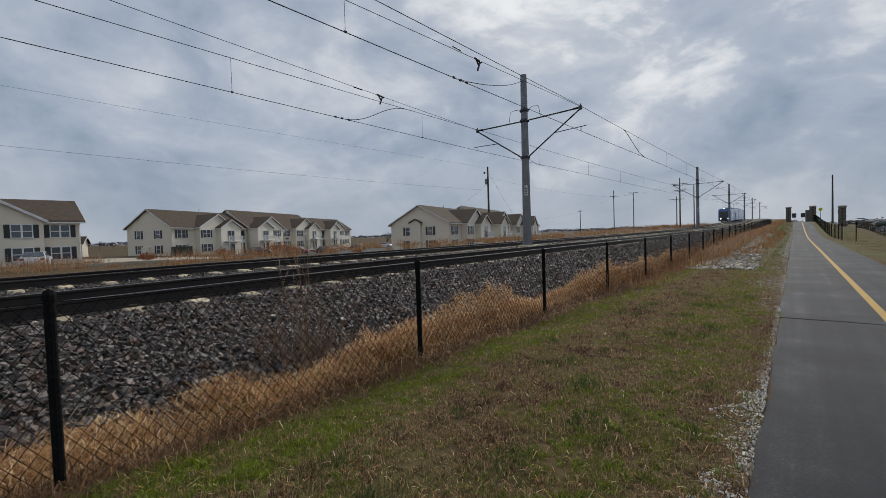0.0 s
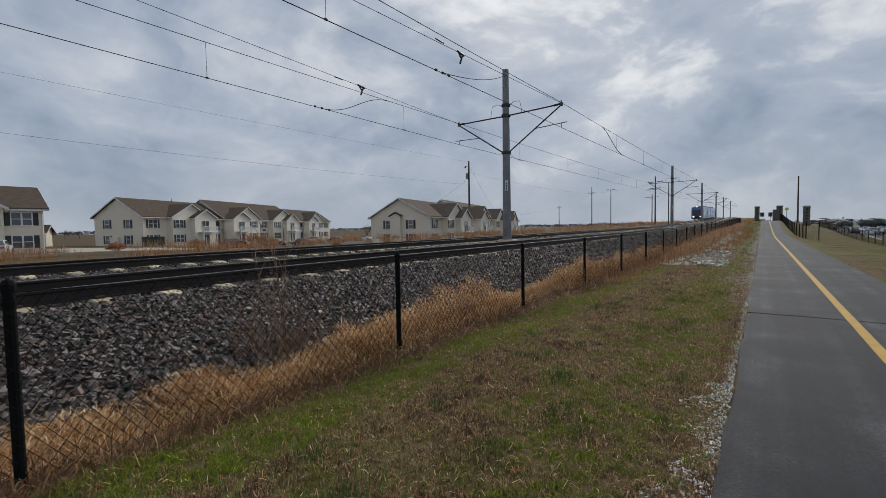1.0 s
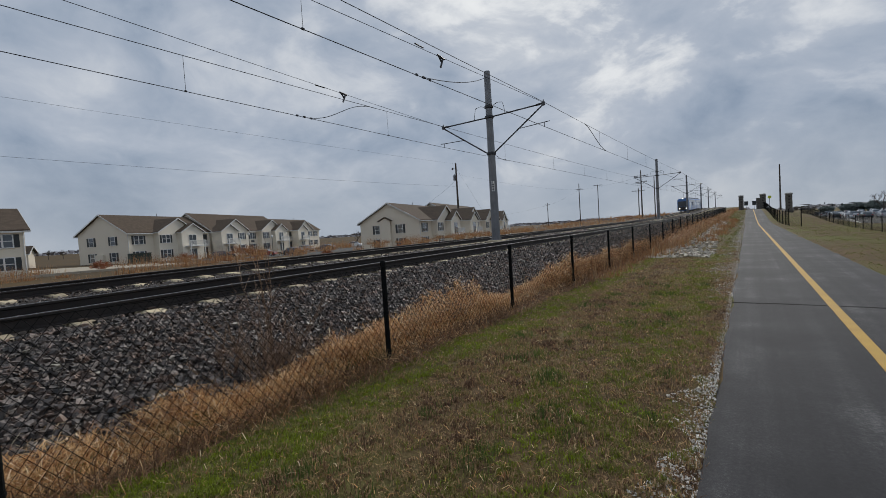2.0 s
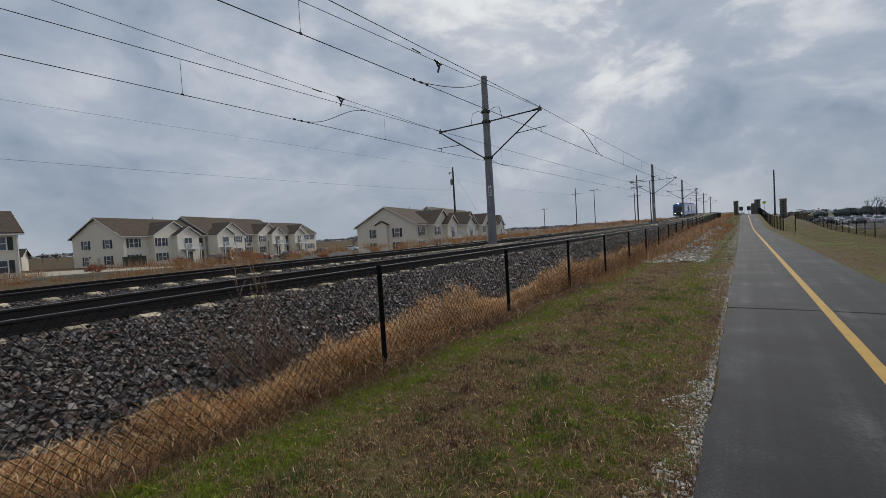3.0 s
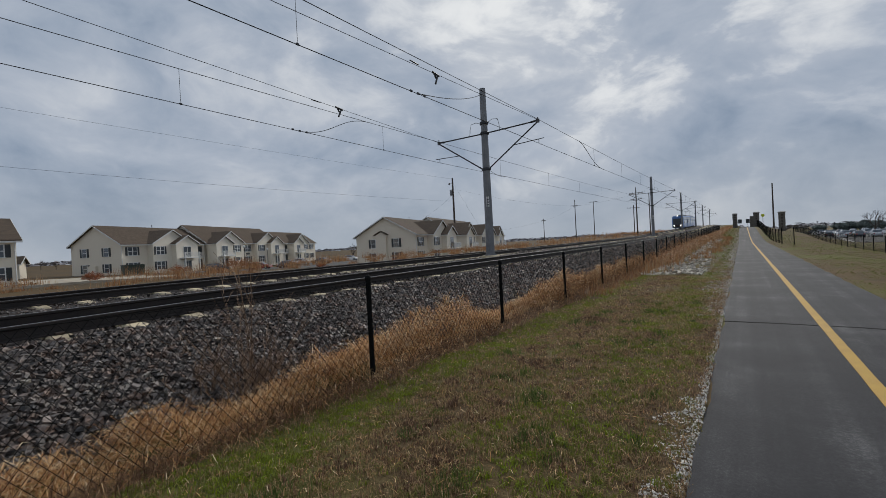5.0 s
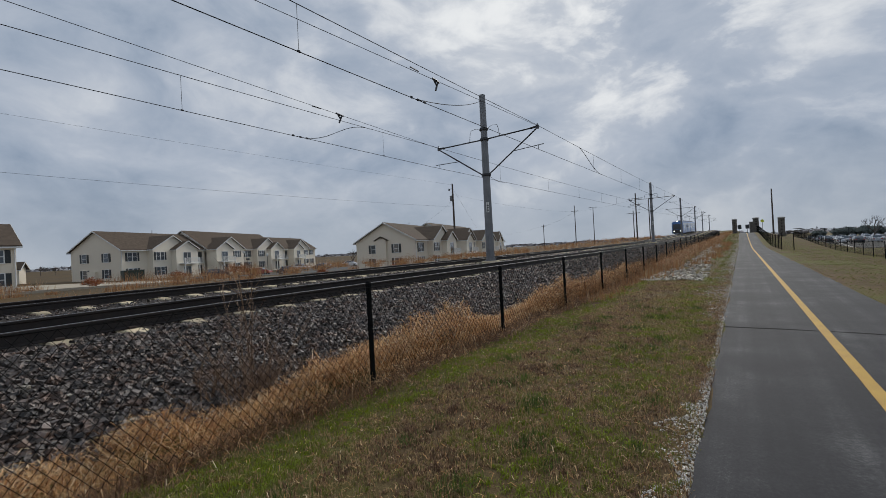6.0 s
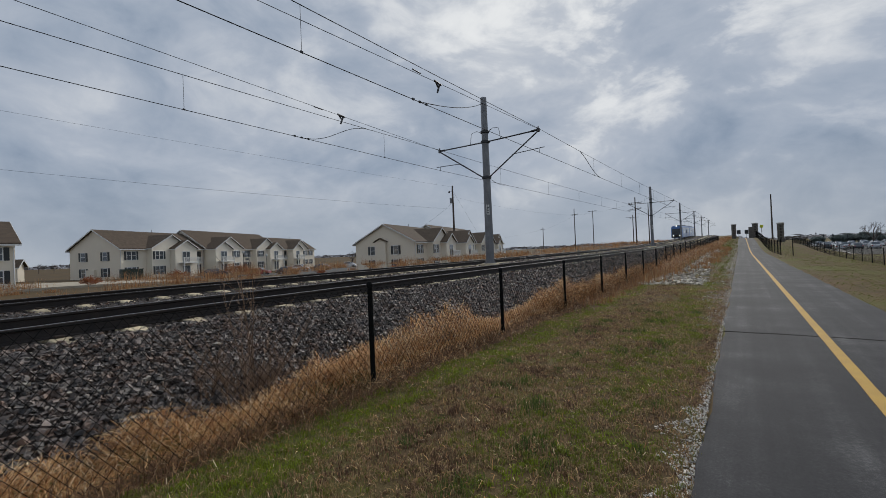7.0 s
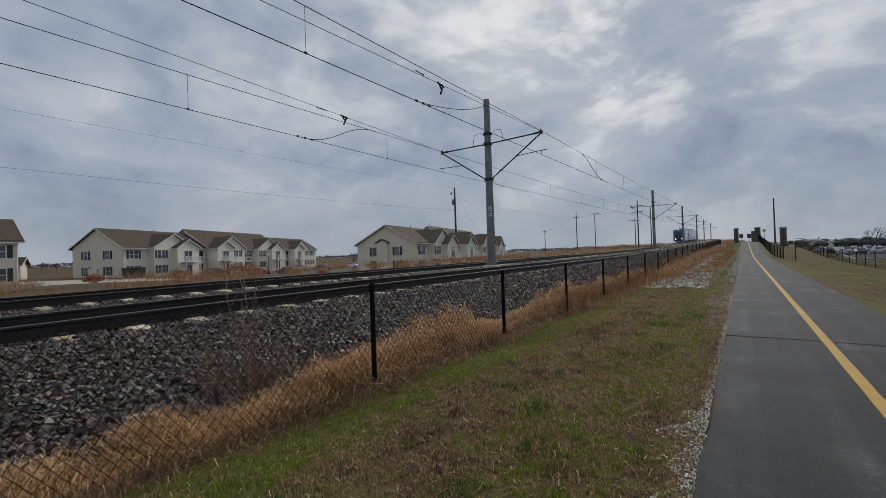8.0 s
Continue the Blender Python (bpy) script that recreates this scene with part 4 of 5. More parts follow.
def front_house():
    """The near block of which one end shows: ridge along y, gabled bay on the front."""
    m = Matrix.Translation((-63.0, 8.85, -0.9)) @ Matrix.Rotation(radians(-90), 4, "Z")
    t = thing("apartment_house", "beige two-storey apartment house end with shuttered windows", "house", m, "apartment houses")
    e, r, hw = 5.05, 7.35, 5.0
    # local x runs away from the end of the house; the front faces local +y
    gable_block(t, 0, 40, -hw, hw, -0.4, e, r, SIDING)
    g0, g1 = 2.9, 11.5
    turn = Matrix.Rotation(radians(180), 4, "Z")
    half = (g1 - g0) / 2
    g = Geo()
    g.loft([[(g0, y, -0.4), (g1, y, -0.4), (g1, y, e), (g0 + half, y, e + 0.6 * half), (g0, y, e)] for y in (0.5, hw + 1.0)])
    part("wall", g, SIDING, t)
    g, tr = Geo(), Geo()
    for s in (-1, 1):
        ex, lo = half + 0.35, e + 0.6 * half - 0.6 * (half + 0.35)
        c = g0 + half
        q = [(c, 0.5, e + 0.6 * half + 0.05), (c, hw + 1.35, e + 0.6 * half + 0.05), (c + s * ex, hw + 1.35, lo + 0.05), (c + s * ex, 0.5, lo + 0.05)]
        g.loft([q, [(a, b, z + 0.14) for a, b, z in q]])
        tr.loft([[(c, hw + 1.3, e + 0.6 * half - 0.12), (c, hw + 1.3, e + 0.6 * half + 0.16), (c, hw + 1.4, e + 0.6 * half + 0.16), (c, hw + 1.4, e + 0.6 * half - 0.12)],
                 [(c + s * ex, hw + 1.3, lo - 0.12), (c + s * ex, hw + 1.3, lo + 0.16), (c + s * ex, hw + 1.4, lo + 0.16), (c + s * ex, hw + 1.4, lo - 0.12)]])
    part("roof", g, SHINGLE, t)
    part("trim", tr, TRIM, t, "white rake boards")
    for z in (3.37, 1.12):
        add_window(t, Matrix.Translation((1.58, hw, z)) @ turn, FRONT_TWIN)
        add_window(t, Matrix.Translation((4.44, hw + 1.0, z)) @ turn, FRONT_TWIN)
        add_window(t, Matrix.Translation((9.4, hw + 1.0, z)) @ turn, FRONT_TWIN)
    for y in (-2, 2):
        for z in (2.95, 0.5):
            add_window(t, Matrix.Translation((0, y, z)) @ Matrix.Rotation(radians(-90), 4, "Z"), SINGLE)
    g = Geo()
    g.tube([(0.1, hw + 0.1, 0), (0.1, hw + 0.1, e)], 0.05, 6)
    part("downpipe", g, TRIM, t)


front_house()


def shed(x, y, turn):
    m = pose(x, y, float(low_z(x, y)), 0, 0, turn)
    t = thing("shed", "small beige shed with brown gabled roof", "shed", m)
    gable_block(t, -1.3, 1.3, -1.1, 1.1, -0.3, 2.6, 3.5, SIDING)
    g = Geo()
    g.box(-0.5, 0.5, -1.16, -1.09, 0, 2.0, 0, 0.01)
    part("door", g, TRIM, t)


shed(-98, 14.1, 60)


# ---- cars ----
def car(x, y, turn, paint, label, tall=0.0, z=None):
    zz = float(ground_z(x, y)) if z is None else z
    t = thing("car", label, "car", pose(x, y, zz, 0, 0, turn), "parked cars")
    h = tall
    prof = [(-2.25, 0.32), (-2.28, 0.62), (-2.2, 0.86 + h * 0.4), (-1.75, 0.95 + h * 0.6), (-1.15, 1.38 + h), (0.35, 1.42 + h), (1.15, 0.98 + h * 0.2), (2.0, 0.84 + h * 0.2), (2.25, 0.66), (2.28, 0.34), (1.75, 0.22), (-1.75, 0.22)]
    g = Geo()
    rings = []
    for yy, sc, inset in ((-0.88, 0.96, 0.05), (-0.84, 1.0, 0.0), (-0.62, 1.0, 0.0), (0.62, 1.0, 0.0), (0.84, 1.0, 0.0), (0.88, 0.96, 0.05)):
        ring = []
        for a, b in prof:
            lift = max(0, b - 0.9)
            ring.append((a * sc, yy * (1 - 0.28 * min(1, lift / 0.5)), b - inset * 0.3))
        rings.append(ring)
    g.loft(rings)
    part("body", g, paint, t)
    g = Geo()
    wy = lambda b: 0.893 * (1 - 0.28 * min(1, max(0, b - 0.9) / 0.5))
    lo, hi = 0.98 + h * 0.55, 1.34 + h
    for s in (-1, 1):
        a = [(-1.55, lo), (0.95, lo), (0.35, hi), (-1.05, hi)]
        g.loft([[(p, s * (wy(q) - 0.03), q) for p, q in a], [(p, s * (wy(q) + 0.012), q) for p, q in a]])
    for (a0, z0), (a1, z1) in (((0.43, 1.39 + h), (1.12, 1.02 + h * 0.25)), ((-1.22, 1.36 + h), (-1.72, 0.99 + h * 0.62))):
        sgn = 1 if a0 > 0 else -1
        g.loft([[(a0, -0.6, z0), (a0, 0.6, z0), (a1, 0.75, z1), (a1, -0.75, z1)], [(a0 + 0.03 * sgn, -0.6, z0 + 0.03), (a0 + 0.03 * sgn, 0.6, z0 + 0.03), (a1 + 0.03 * sgn, 0.75, z1 + 0.03), (a1 + 0.03 * sgn, -0.75, z1 + 0.03)]])
    part("glazing", g, GLASS, t)
    for a in (-1.4, 1.42):
        for s in (-1, 1):
            g = Geo()
            g.tube([(a, s * 0.68, 0.33), (a, s * 0.72, 0.33), (a, s * 0.87, 0.33), (a, s * 0.9, 0.33)], 0.33, 14)
            w = part("wheel", g, TYRE, t)
            g = Geo()
            g.tube([(a, s * 0.88, 0.33), (a, s * 0.915, 0.33)], 0.2, 10)
            part("rim", g, RIM, w)
    for s in (-1, 1):
        g = Geo()
        g.box(2.16, 2.27, s * 0.62 - 0.18, s * 0.62 + 0.18, 0.64, 0.76, 0, 0.02)
        part("headlight", g, CAP_STONE, t)
        g = Geo()
        g.box(-2.29, -2.2, s * 0.66 - 0.14, s * 0.66 + 0.14, 0.7, 0.9, 0, 0.02)
        part("tail_light", g, CAR_RED, t)
    return t


car(-53.5, 5.0, 168, CAR_WHITE, "white sedan parked beside the front house")
car(-78.5, 37.5, 60, CAR_DARK, "charcoal hatchback parked at apartment house", 0.1)
car(-86.0, 50.5, 35, CAR_RED, "red sedan parked at apartment house")
car(-80.5, 53.5, 70, CAR_DARK, "dark blue sedan parked in the lot", 0.12)
car(-91.0, 60.5, 30, CAR_SILVER, "silver sedan parked at apartment house")
car(-93.5, 66.0, 30, CAR_WHITE, "white van-like car in the lot", 0.25)
car(-90.5, 70.5, 30, CAR_DARK, "dark car at the far lot edge")
car(-97.0, 76.0, 25, CAR_SILVER, "silver car at the far lot edge")
car(-95.0, 84.0, 25, CAR_WHITE, "white car in the distant lot", 0.2)
car(-90.5, 90.0, 25, CAR_SILVER, "silver car in the distant lot")
car(-86.5, 99.0, 28, CAR_RED, "red car in the distant lot")

# paved lot between houses and railway
lot = Geo()
for a, b in (((-58, -30), (-48.5, 9.3)), ((-92, 26), (-72, 66)), ((-100, 66), (-72, 110))):
    xs = np.linspace(a[0], b[0], 5)
    ys = np.linspace(a[1], b[1], 12)
    for k in range(11):
        q = [(a[0], ys[k]), (b[0], ys[k]), (b[0], ys[k + 1]), (a[0], ys[k + 1])]
        top = [(p, r_, float(ground_z(p, r_)) + 0.04) for p, r_ in q]
        lot.loft([[(p, r_, z - 0.3) for p, r_, z in top], top])
tagged(part("parking_lot", lot, LOT), "pale gravelly parking lot before the apartment houses", "parking lot", kind="structure")
drive = Geo()
for x0 in np.arange(-75, -50, 5.0):
    for y0 in np.arange(9.6, 25.6, 4.0):
        q = [(x0, y0), (x0 + 5, y0), (x0 + 5, y0 + 4), (x0, y0 + 4)]
        top = [(p, r_, float(ground_z(p, r_)) + 0.05) for p, r_ in q]
        drive.loft([[(p, r_, z - 0.3) for p, r_, z in top], top])
tagged(part("access_drive", drive, KERB), "pale concrete drive between the apartment houses", "drive", kind="structure")
kerb = Geo()
for k in range(30):
    y0, y1 = -10 + 2.6 * k, -10 + 2.6 * k + 2.58
    x0, x1 = -47.5 - 0.1 * y0, -47.5 - 0.1 * y1
    z0, z1 = float(ground_z(x0, y0)), float(ground_z(x1, y1))
    kerb.loft([[(x0 - 0.9, y0, z0 - 0.1), (x0, y0, z0 - 0.1), (x0, y0, z0 + 0.22), (x0 - 0.9, y0, z0 + 0.22)], [(x1 - 0.9, y1, z1 - 0.1), (x1, y1, z1 - 0.1), (x1, y1, z1 + 0.22), (x1 - 0.9, y1, z1 + 0.22)]])
tagged(part("kerb", kerb, KERB), "pale concrete kerb along the parking lot", "kerb", kind="structure")


def lot_lamp(x, y, h):
    t = thing("lamp_post", "slim dark lamp post in the parking lot", "lamp post", (x, y, float(ground_z(x, y))), "lot lamps")
    g = Geo()
    g.tube([(0, 0, -0.1), (0, 0, 0.5), (0, 0, h)], 0.07, 8, r1=0.04)
    part("lamp_shaft", g, DARK_STEEL, t)
    g = Geo()
    g.loft([[(r_ * math.cos(6.2832 * j / 8), r_ * math.sin(6.2832 * j / 8), h + z) for j in range(8)] for r_, z in ((0.08, 0.0), (0.2, 0.1), (0.22, 0.4), (0.05, 0.55))])
    part("lantern", g, TRIM, t)


lot_lamp(-76.0, 41.5, 4.2)
lot_lamp(-79.0, 48.0, 3.8)
box = thing("utility_cabinet", "dark green utility cabinet beside the house", "cabinet", (-86.5, 27.2, float(ground_z(-86.5, 27.2))))
g = Geo()
g.box(-0.9, 0.9, -1.5, 1.5, -0.1, 1.65, 0, 0.05)
part("cabinet_body", g, CABINET_GREEN, box)
g = Geo()
g.box(-0.96, 0.96, -1.56, 1.56, 1.65, 1.75, 0, 0.03)
part("cabinet_lid", g, CABINET_GREEN, box)


# ---- utility poles ----
def utility_pole(x, y, top, arms, label, r=0.15, transformer=False, lamp=False):
    z = float(ground_z(x, y)) - 0.1
    h = top - z
    t = thing("utility_pole", label, "utility pole", (x, y, z), "utility poles")
    g = Geo()
    g.tube([(0, 0, -0.3), (0, 0, h)], r * 1.25, 10, r1=r * 0.8)
    part("pole_shaft", g, WOOD_POLE, t, smooth=False)
    for drop, half in arms:
        g = Geo()
        g.box(-half, half, -0.06, 0.06, h - drop - 0.07, h - drop + 0.07, 0, 0.01)
        for s in (-1, 1):
            g.tube([(s * half * 0.6, -0.08, h - drop), (0, -0.1, h - drop - 0.7)], 0.025, 5)
        arm = part("crossarm", g, WOOD_POLE, t)
        for k in (-1, -0.5, 0.5, 1):
            g = Geo()
            g.tube([(k * (half - 0.08), 0, h - drop + 0.07), (k * (half - 0.08), 0, h - drop + 0.16), (k * (half - 0.08), 0, h - drop + 0.28)], 0.05, 8, r1=0.03)
            part("insulator", g, POLYMER, arm)
    if transformer:
        g = Geo()
        g.tube([(-0.42, -0.1, h - 4.0), (-0.42, -0.1, h - 3.9), (-0.42, -0.1, h - 2.9), (-0.42, -0.1, h - 2.8)], 0.33, 12)
        g.tube([(-0.42, -0.1, h - 2.8), (-0.42, -0.1, h - 2.45)], 0.05, 6)
        part("transformer", g, STEEL, t)
        g = Geo()
        g.tube([(0, 0, h - 1.2), (-0.8, -0.1, h - 1.1)], 0.04, 6)
        g.tube([(-0.8, -0.1, h - 1.1), (-0.95, -0.1, h - 1.5)], 0.2, 8)
        part("floodlight", g, POLYMER, t)
    if lamp:
        g = Geo()
        for s in (-1, 1):
            g.tube([(0, 0, h - 0.4), (s * 1.0, 0, h - 0.15)], 0.05, 6)
            g.box(s * 1.0 - 0.4, s * 1.0 + 0.4, -0.16, 0.16, h - 0.3, h - 0.12, 0, 0.03)
        part("lamp_arm", g, DARK_STEEL, t)
    return t


utility_pole(-55.2, 81.2, 17.0, [], "wooden utility pole with transformer behind the house", 0.23, transformer=True)
utility_pole(-49.5, 150, 15.2, [(2.0, 1.2)], "tall slim wooden utility pole in weeds", 0.14)
utility_pole(-43.0, 150, 14.1, [], "slim pole with twin lamp arms", 0.12, lamp=True)
utility_pole(-25.8, 133, 15.4, [(1.6, 1.9), (3.4, 1.5)], "wooden utility pole with two crossarms", 0.17)
utility_pole(-33.0, 165, 12.5, [(1.0, 2.2)], "wooden utility pole with one crossarm", 0.15)
utility_pole(-22.7, 135, 13.5, [], "slim dark pole beside the railway", 0.13)
utility_pole(-78, 190, 11.5, [(0.8, 1.2)], "distant wooden utility pole", 0.15)
utility_pole(-115, 210, 9.0, [(0.8, 1.2)], "distant wooden utility pole", 0.15)
utility_pole(4.26, 103, 10.1, [], "tall bare dark pole beside the gateway", 0.13)
for y in (8, -30):
    utility_pole(-55.2 - 0.0, y - 60, 16.5, [(0.5, 1.2)], "wooden utility pole down the line", 0.17)


def long_wire(a, b, sag, r):
    wire_thing("utility_wire", "thin grey utility wire across the fields", sagged(a, b, sag, 20), 0.6 * r, 4)


long_wire((-55.2, 81.2, 16.8), (-55.2, -52, 16.8), 0.55, 0.017)
long_wire((-55.2, 81.2, 11.6), (-55.2, -52, 11.9), 1.0, 0.019)
long_wire((-55.2, 81.2, 13.2), (-58.5, 72, 6.9), 0.3, 0.02)
long_wire((-55.2, 81.2, 16.0), (-50.0, 84.0, 5.0), 0.05, 0.02)
long_wire((-55.2, 81.2, 14.5), (-49.5, 150, 13.0), 0.9, 0.016)
long_wire((-49.5, 150, 13.0), (-25.8, 133, 13.6), 0.4, 0.018)
long_wire((-49.5, 150, 13.0), (-78, 190, 10.6), 0.6, 0.018)
long_wire((-78, 190, 10.6), (-115, 210, 8.2), 0.5, 0.02)


# ---- gateway of the path bridge ----
def pillar(x, y, base, top, half, shoulder=0):
    t = thing("stone_pillar", "dark split-stone pillar with pale cap", "pillar", (x, y, base - 0.4), "gateway pillars")
    h = top - base + 0.4 - 0.18
    course = 0.25
    n = int(h / course)
    for k in range(n):
        for j in range(2):
            g = Geo()
            jig = 0.012 * math.sin(k * 5.1 + j * 2.7 + x)
            z0, z1 = k * h / n, (k + 1) * h / n - 0.015
            split = half * (0.25 if (k + j) % 2 else -0.2)
            if j == 0:
                g.box(-half + jig, split - 0.008, -half - jig, half, z0, z1, 0, 0.015)
            else:
                g.box(split + 0.008, half - jig, -half + jig, half, z0, z1, 0, 0.015)
            part("stone", g, STONE_BLOCK, t)
    g = Geo()
    g.box(-half * 0.93, half * 0.93, -half * 0.93, half * 0.93, 0, h)
    part("core", g, BALLAST_BED, t)
    g = Geo()
    c = half + 0.08
    g.loft([[(a * c * k, b * c * k, h + z) for a, b in ((-1, -1), (1, -1), (1, 1), (-1, 1))] for k, z in ((0.95, 0.0), (1.0, 0.03), (1.0, 0.12), (0.55, 0.24))])
    part("cap", g, CAP_STONE, t)
    if shoulder:
        g = Geo()
        g.box(-half + shoulder * 2.05 * half - half * 0.1, half + shoulder * 2.05 * half, -half * 0.8, half * 0.8, 0, h - 0.6, 0, 0.03)
        part("shoulder", g, STONE_BLOCK, t)


pillar(-1.95, 110, 1.75, 4.95, 0.42)
pillar(1.72, 110, 1.3, 4.95, 0.5, -0.55)
pillar(4.78, 90, 0.8, 4.1, 0.44)


def sign(x, y, z, kind, label):
    b = float(ground_z(x, y))
    t = thing("road_sign", label, "sign", (x, y, b - 0.2))
    g = Geo()
    g.tube([(0, 0.03, 0), (0, 0.03, z - b + 0.3)], 0.03, 8)
    part("sign_post", g, DARK_STEEL, t)
    g = Geo()
    if kind == "round":
        g.loft([[(0.24 * math.cos(6.2832 * j / 20), d, z - b + 0.2 + 0.24 * math.sin(6.2832 * j / 20)) for j in range(20)] for d in (0.0, -0.012)])
        part("sign_face", g, SIGN_YELLOW, t, "fluorescent yellow-green face")
    else:
        g.box(-0.33, 0.33, -0.06, 0.0, z - b - 0.25, z - b + 0.6, 0, 0.03)
        part("sign_face", g, SHUTTER, t, "dark blank panel")


sign(2.15, 85, 3.55, "round", "round fluorescent yellow-green sign on a post")
sign(-1.08, 108, 3.2, "panel", "dark panel sign beside the gateway pillar")
sign(0.25, 109.2, 3.2, "panel", "dark panel sign beside the gateway pillar")

# black fences on the right of the path
near_posts = [(float(path_x(y)) + 1.75 + 0.2 * float(smooth(60, 47, y)), y, float(path_z(y)) - 0.02) for y in np.arange(47, 108, 3.05)]
fence_run("path_fence", "black mesh fence beside the path crest", near_posts, 1.3, 0.0026, 0.14, 0.032)
fence_run("fence_return", "short black mesh fence return at the path", [near_posts[0], (3.1, 45.6, -0.03)], 1.4, 0.002, 0.10, 0.032)
slope_posts = [(x, y, float(ground_z(x, y))) for x, y in ((7.0 + 0.7 * float(smooth(60, 110, y)), y) for y in np.arange(23, 110, 3.05))]
fence_run("slope_fence", "black mesh fence along the grass slope", slope_posts, 1.08, 0.003, 0.10, 0.026)

# bridge rail beyond the crest
rail = thing("bridge_railing", "dark bridge railing beyond the gateway", "railing", (1.3, 112, 1.7))
for k in range(14):
    g = Geo()
    g.box(-0.04, 0.04, k * 2.0 - 0.04, k * 2.0 + 0.04, 0, 1.3, 0, 0.01)
    part("railing_post", g, BLACK_VINYL, rail)
for z in (0.3, 0.8, 1.28):
    g = Geo()
    g.box(-0.03, 0.03, 0, 26, z - 0.03, z + 0.03)
    part("railing_bar", g, BLACK_VINYL, rail)

# ---- train ----
def train(y0, offset):
    for c in range(2):
        ya = y0 + c * 27.4
        xa, za = float(track_x(ya)) + offset, float(rail_z(ya))
        yb = ya + 27
        xb, zb = float(track_x(yb)) + offset, float(rail_z(yb))
        ang = math.atan2(-(xb - xa), 27.0)
        m = Matrix.Translation((xa, ya, za)) @ Matrix.Rotation(ang, 4, "Z") @ Matrix.Rotation(math.atan2(zb - za, 27.0), 4, "X")
        t = thing("light_rail_car", "blue and white light-rail car with lit headlights" if c == 0 else "trailing blue and white light-rail car", "train", m, "train")
        L, W = 26.8, 1.33
        prof = lambda k: [(-W * k, 0.35), (W * k, 0.35), (W * k, 2.2), (W * 0.97 * k, 3.1), (W * 0.75 * k, 3.42), (-W * 0.75 * k, 3.42), (-W * 0.97 * k, 3.1), (-W * k, 2.2)]
        g = Geo()
        g.loft([[(a, y, b) for a, b in prof(k)] for y, k in ((0.0, 0.9), (0.5, 1.0), (L - 0.5, 1.0), (L, 0.9))])
        part("car_body", g, TRAIN_BLUE, t)
        g = Geo()
        for s in (-1, 1):
            g.box(s * W - 0.015, s * W + 0.015, 1.0, L - 1.0, 2.45, 3.0)
        part("white_band", g, TRAIN_WHITE, t)
        for s in (-1, 1):
            for k in range(7):
                g = Geo()
                y = 2.0 + k * 3.5
                g.box(s * W - 0.02, s * W + 0.02, y, y + 2.1, 1.45, 2.35, 0, 0.004)
                part("window", g, GLASS, t)
            for k in range(4):
                g = Geo()
                y = 4.35 + k * 5.9
                g.box(s * W - 0.025, s * W + 0.025, y, y + 1.1, 0.4, 2.4, 0, 0.004)
                part("door", g, TRAIN_WHITE, t)
        g = Geo()
        g.box(-1.05, 1.05, -0.04, 0.03, 1.35, 2.75, 0, 0.02)
        part("windscreen", g, GLASS, t)
        g = Geo()
        g.box(-1.15, 1.15, -0.05, 0.02, 0.42, 1.3, 0, 0.02)
        part("front_mask", g, TRAIN_DARK, t)
        for s in (-1, 1):
            g = Geo()
            g.tube([(s * 0.75, -0.09, 0.95), (s * 0.75, -0.03, 0.95)], 0.14, 12)
            part("headlight", g, HEADLIGHT if c == 0 else TRIM, t, "lit white headlight" if c == 0 else "")
        g = Geo()
        g.tube([(0, -0.05, 3.45), (0, 0.1, 3.45)], 0.13, 10)
        part("top_light", g, HEADLIGHT if c == 0 else TRIM, t)
        for y in (5.5, 12, 19):
            g = Geo()
            g.box(-0.8, 0.8, y, y + 3.0, 3.42, 3.72, 0, 0.05)
            part("roof_box", g, STEEL, t)
        g = Geo()
        for s in (-0.6, 0.6):
            g.tube([(s, 9.2, 3.5), (s, 10.4, 4.4), (s, 9.4, 5.1)], 0.03, 5)
        g.tube([(-0.85, 9.4, 5.12), (0.85, 9.4, 5.12)], 0.03, 5)
        part("pantograph", g, DARK_STEEL, t)
        for y in (3.4, 13.4, 23.4):
            g = Geo()
            g.box(-1.0, 1.0, y - 1.0, y + 1.0, 0.22, 0.5, 0, 0.03)
            for s in (-0.75, 0.75):
                for d in (-0.8, 0.8):
                    g.tube([(s - 0.06, y + d, 0.33), (s + 0.06, y + d, 0.33)], 0.33, 12)
            part("bogie", g, DARK_STEEL, t)


train(124.0, -2.5)

# ---- right lot and far things ----
lotr = Geo()
for k in range(10):
    lotr.box(16.2, 120, 100 + 20 * k, 120 + 20 * k, -2.2, -1.80)
tagged(part("far_lot", lotr, LOT), "grey parking lot below the grass slope", "parking lot", kind="structure")
paints = [CAR_WHITE, CAR_SILVER, CAR_DARK, CAR_DARK, CAR_RED, CAR_DARK]
words = ["white", "silver", "charcoal", "charcoal", "red", "charcoal"]
k = 0
for row, (y, x0, n_) in enumerate(((138, 18.2, 4), (152, 17.8, 6), (166, 18.4, 7), (190, 19, 8), (215, 20, 9))):
    for c in range(n_):
        if (row * 3 + c * 5) % 7 == 6:
            continue
        i_ = 4 if k == 17 else (0, 2, 1, 3, 5, 2, 0, 3)[(k * 5 + k // 3) % 8]
        car(x0 + c * 3.0, y + 0.5 * math.sin(k * 3.3), 90 + 3 * math.sin(k * 7.7), paints[i_], words[i_] + " car parked in the lower lot", 0.12 * (k % 3), -1.80)
        k += 1
low = thing("lot_wall", "pale low wall edging the lower lot", "wall", (11.0, 66, -1.75))
g = Geo()
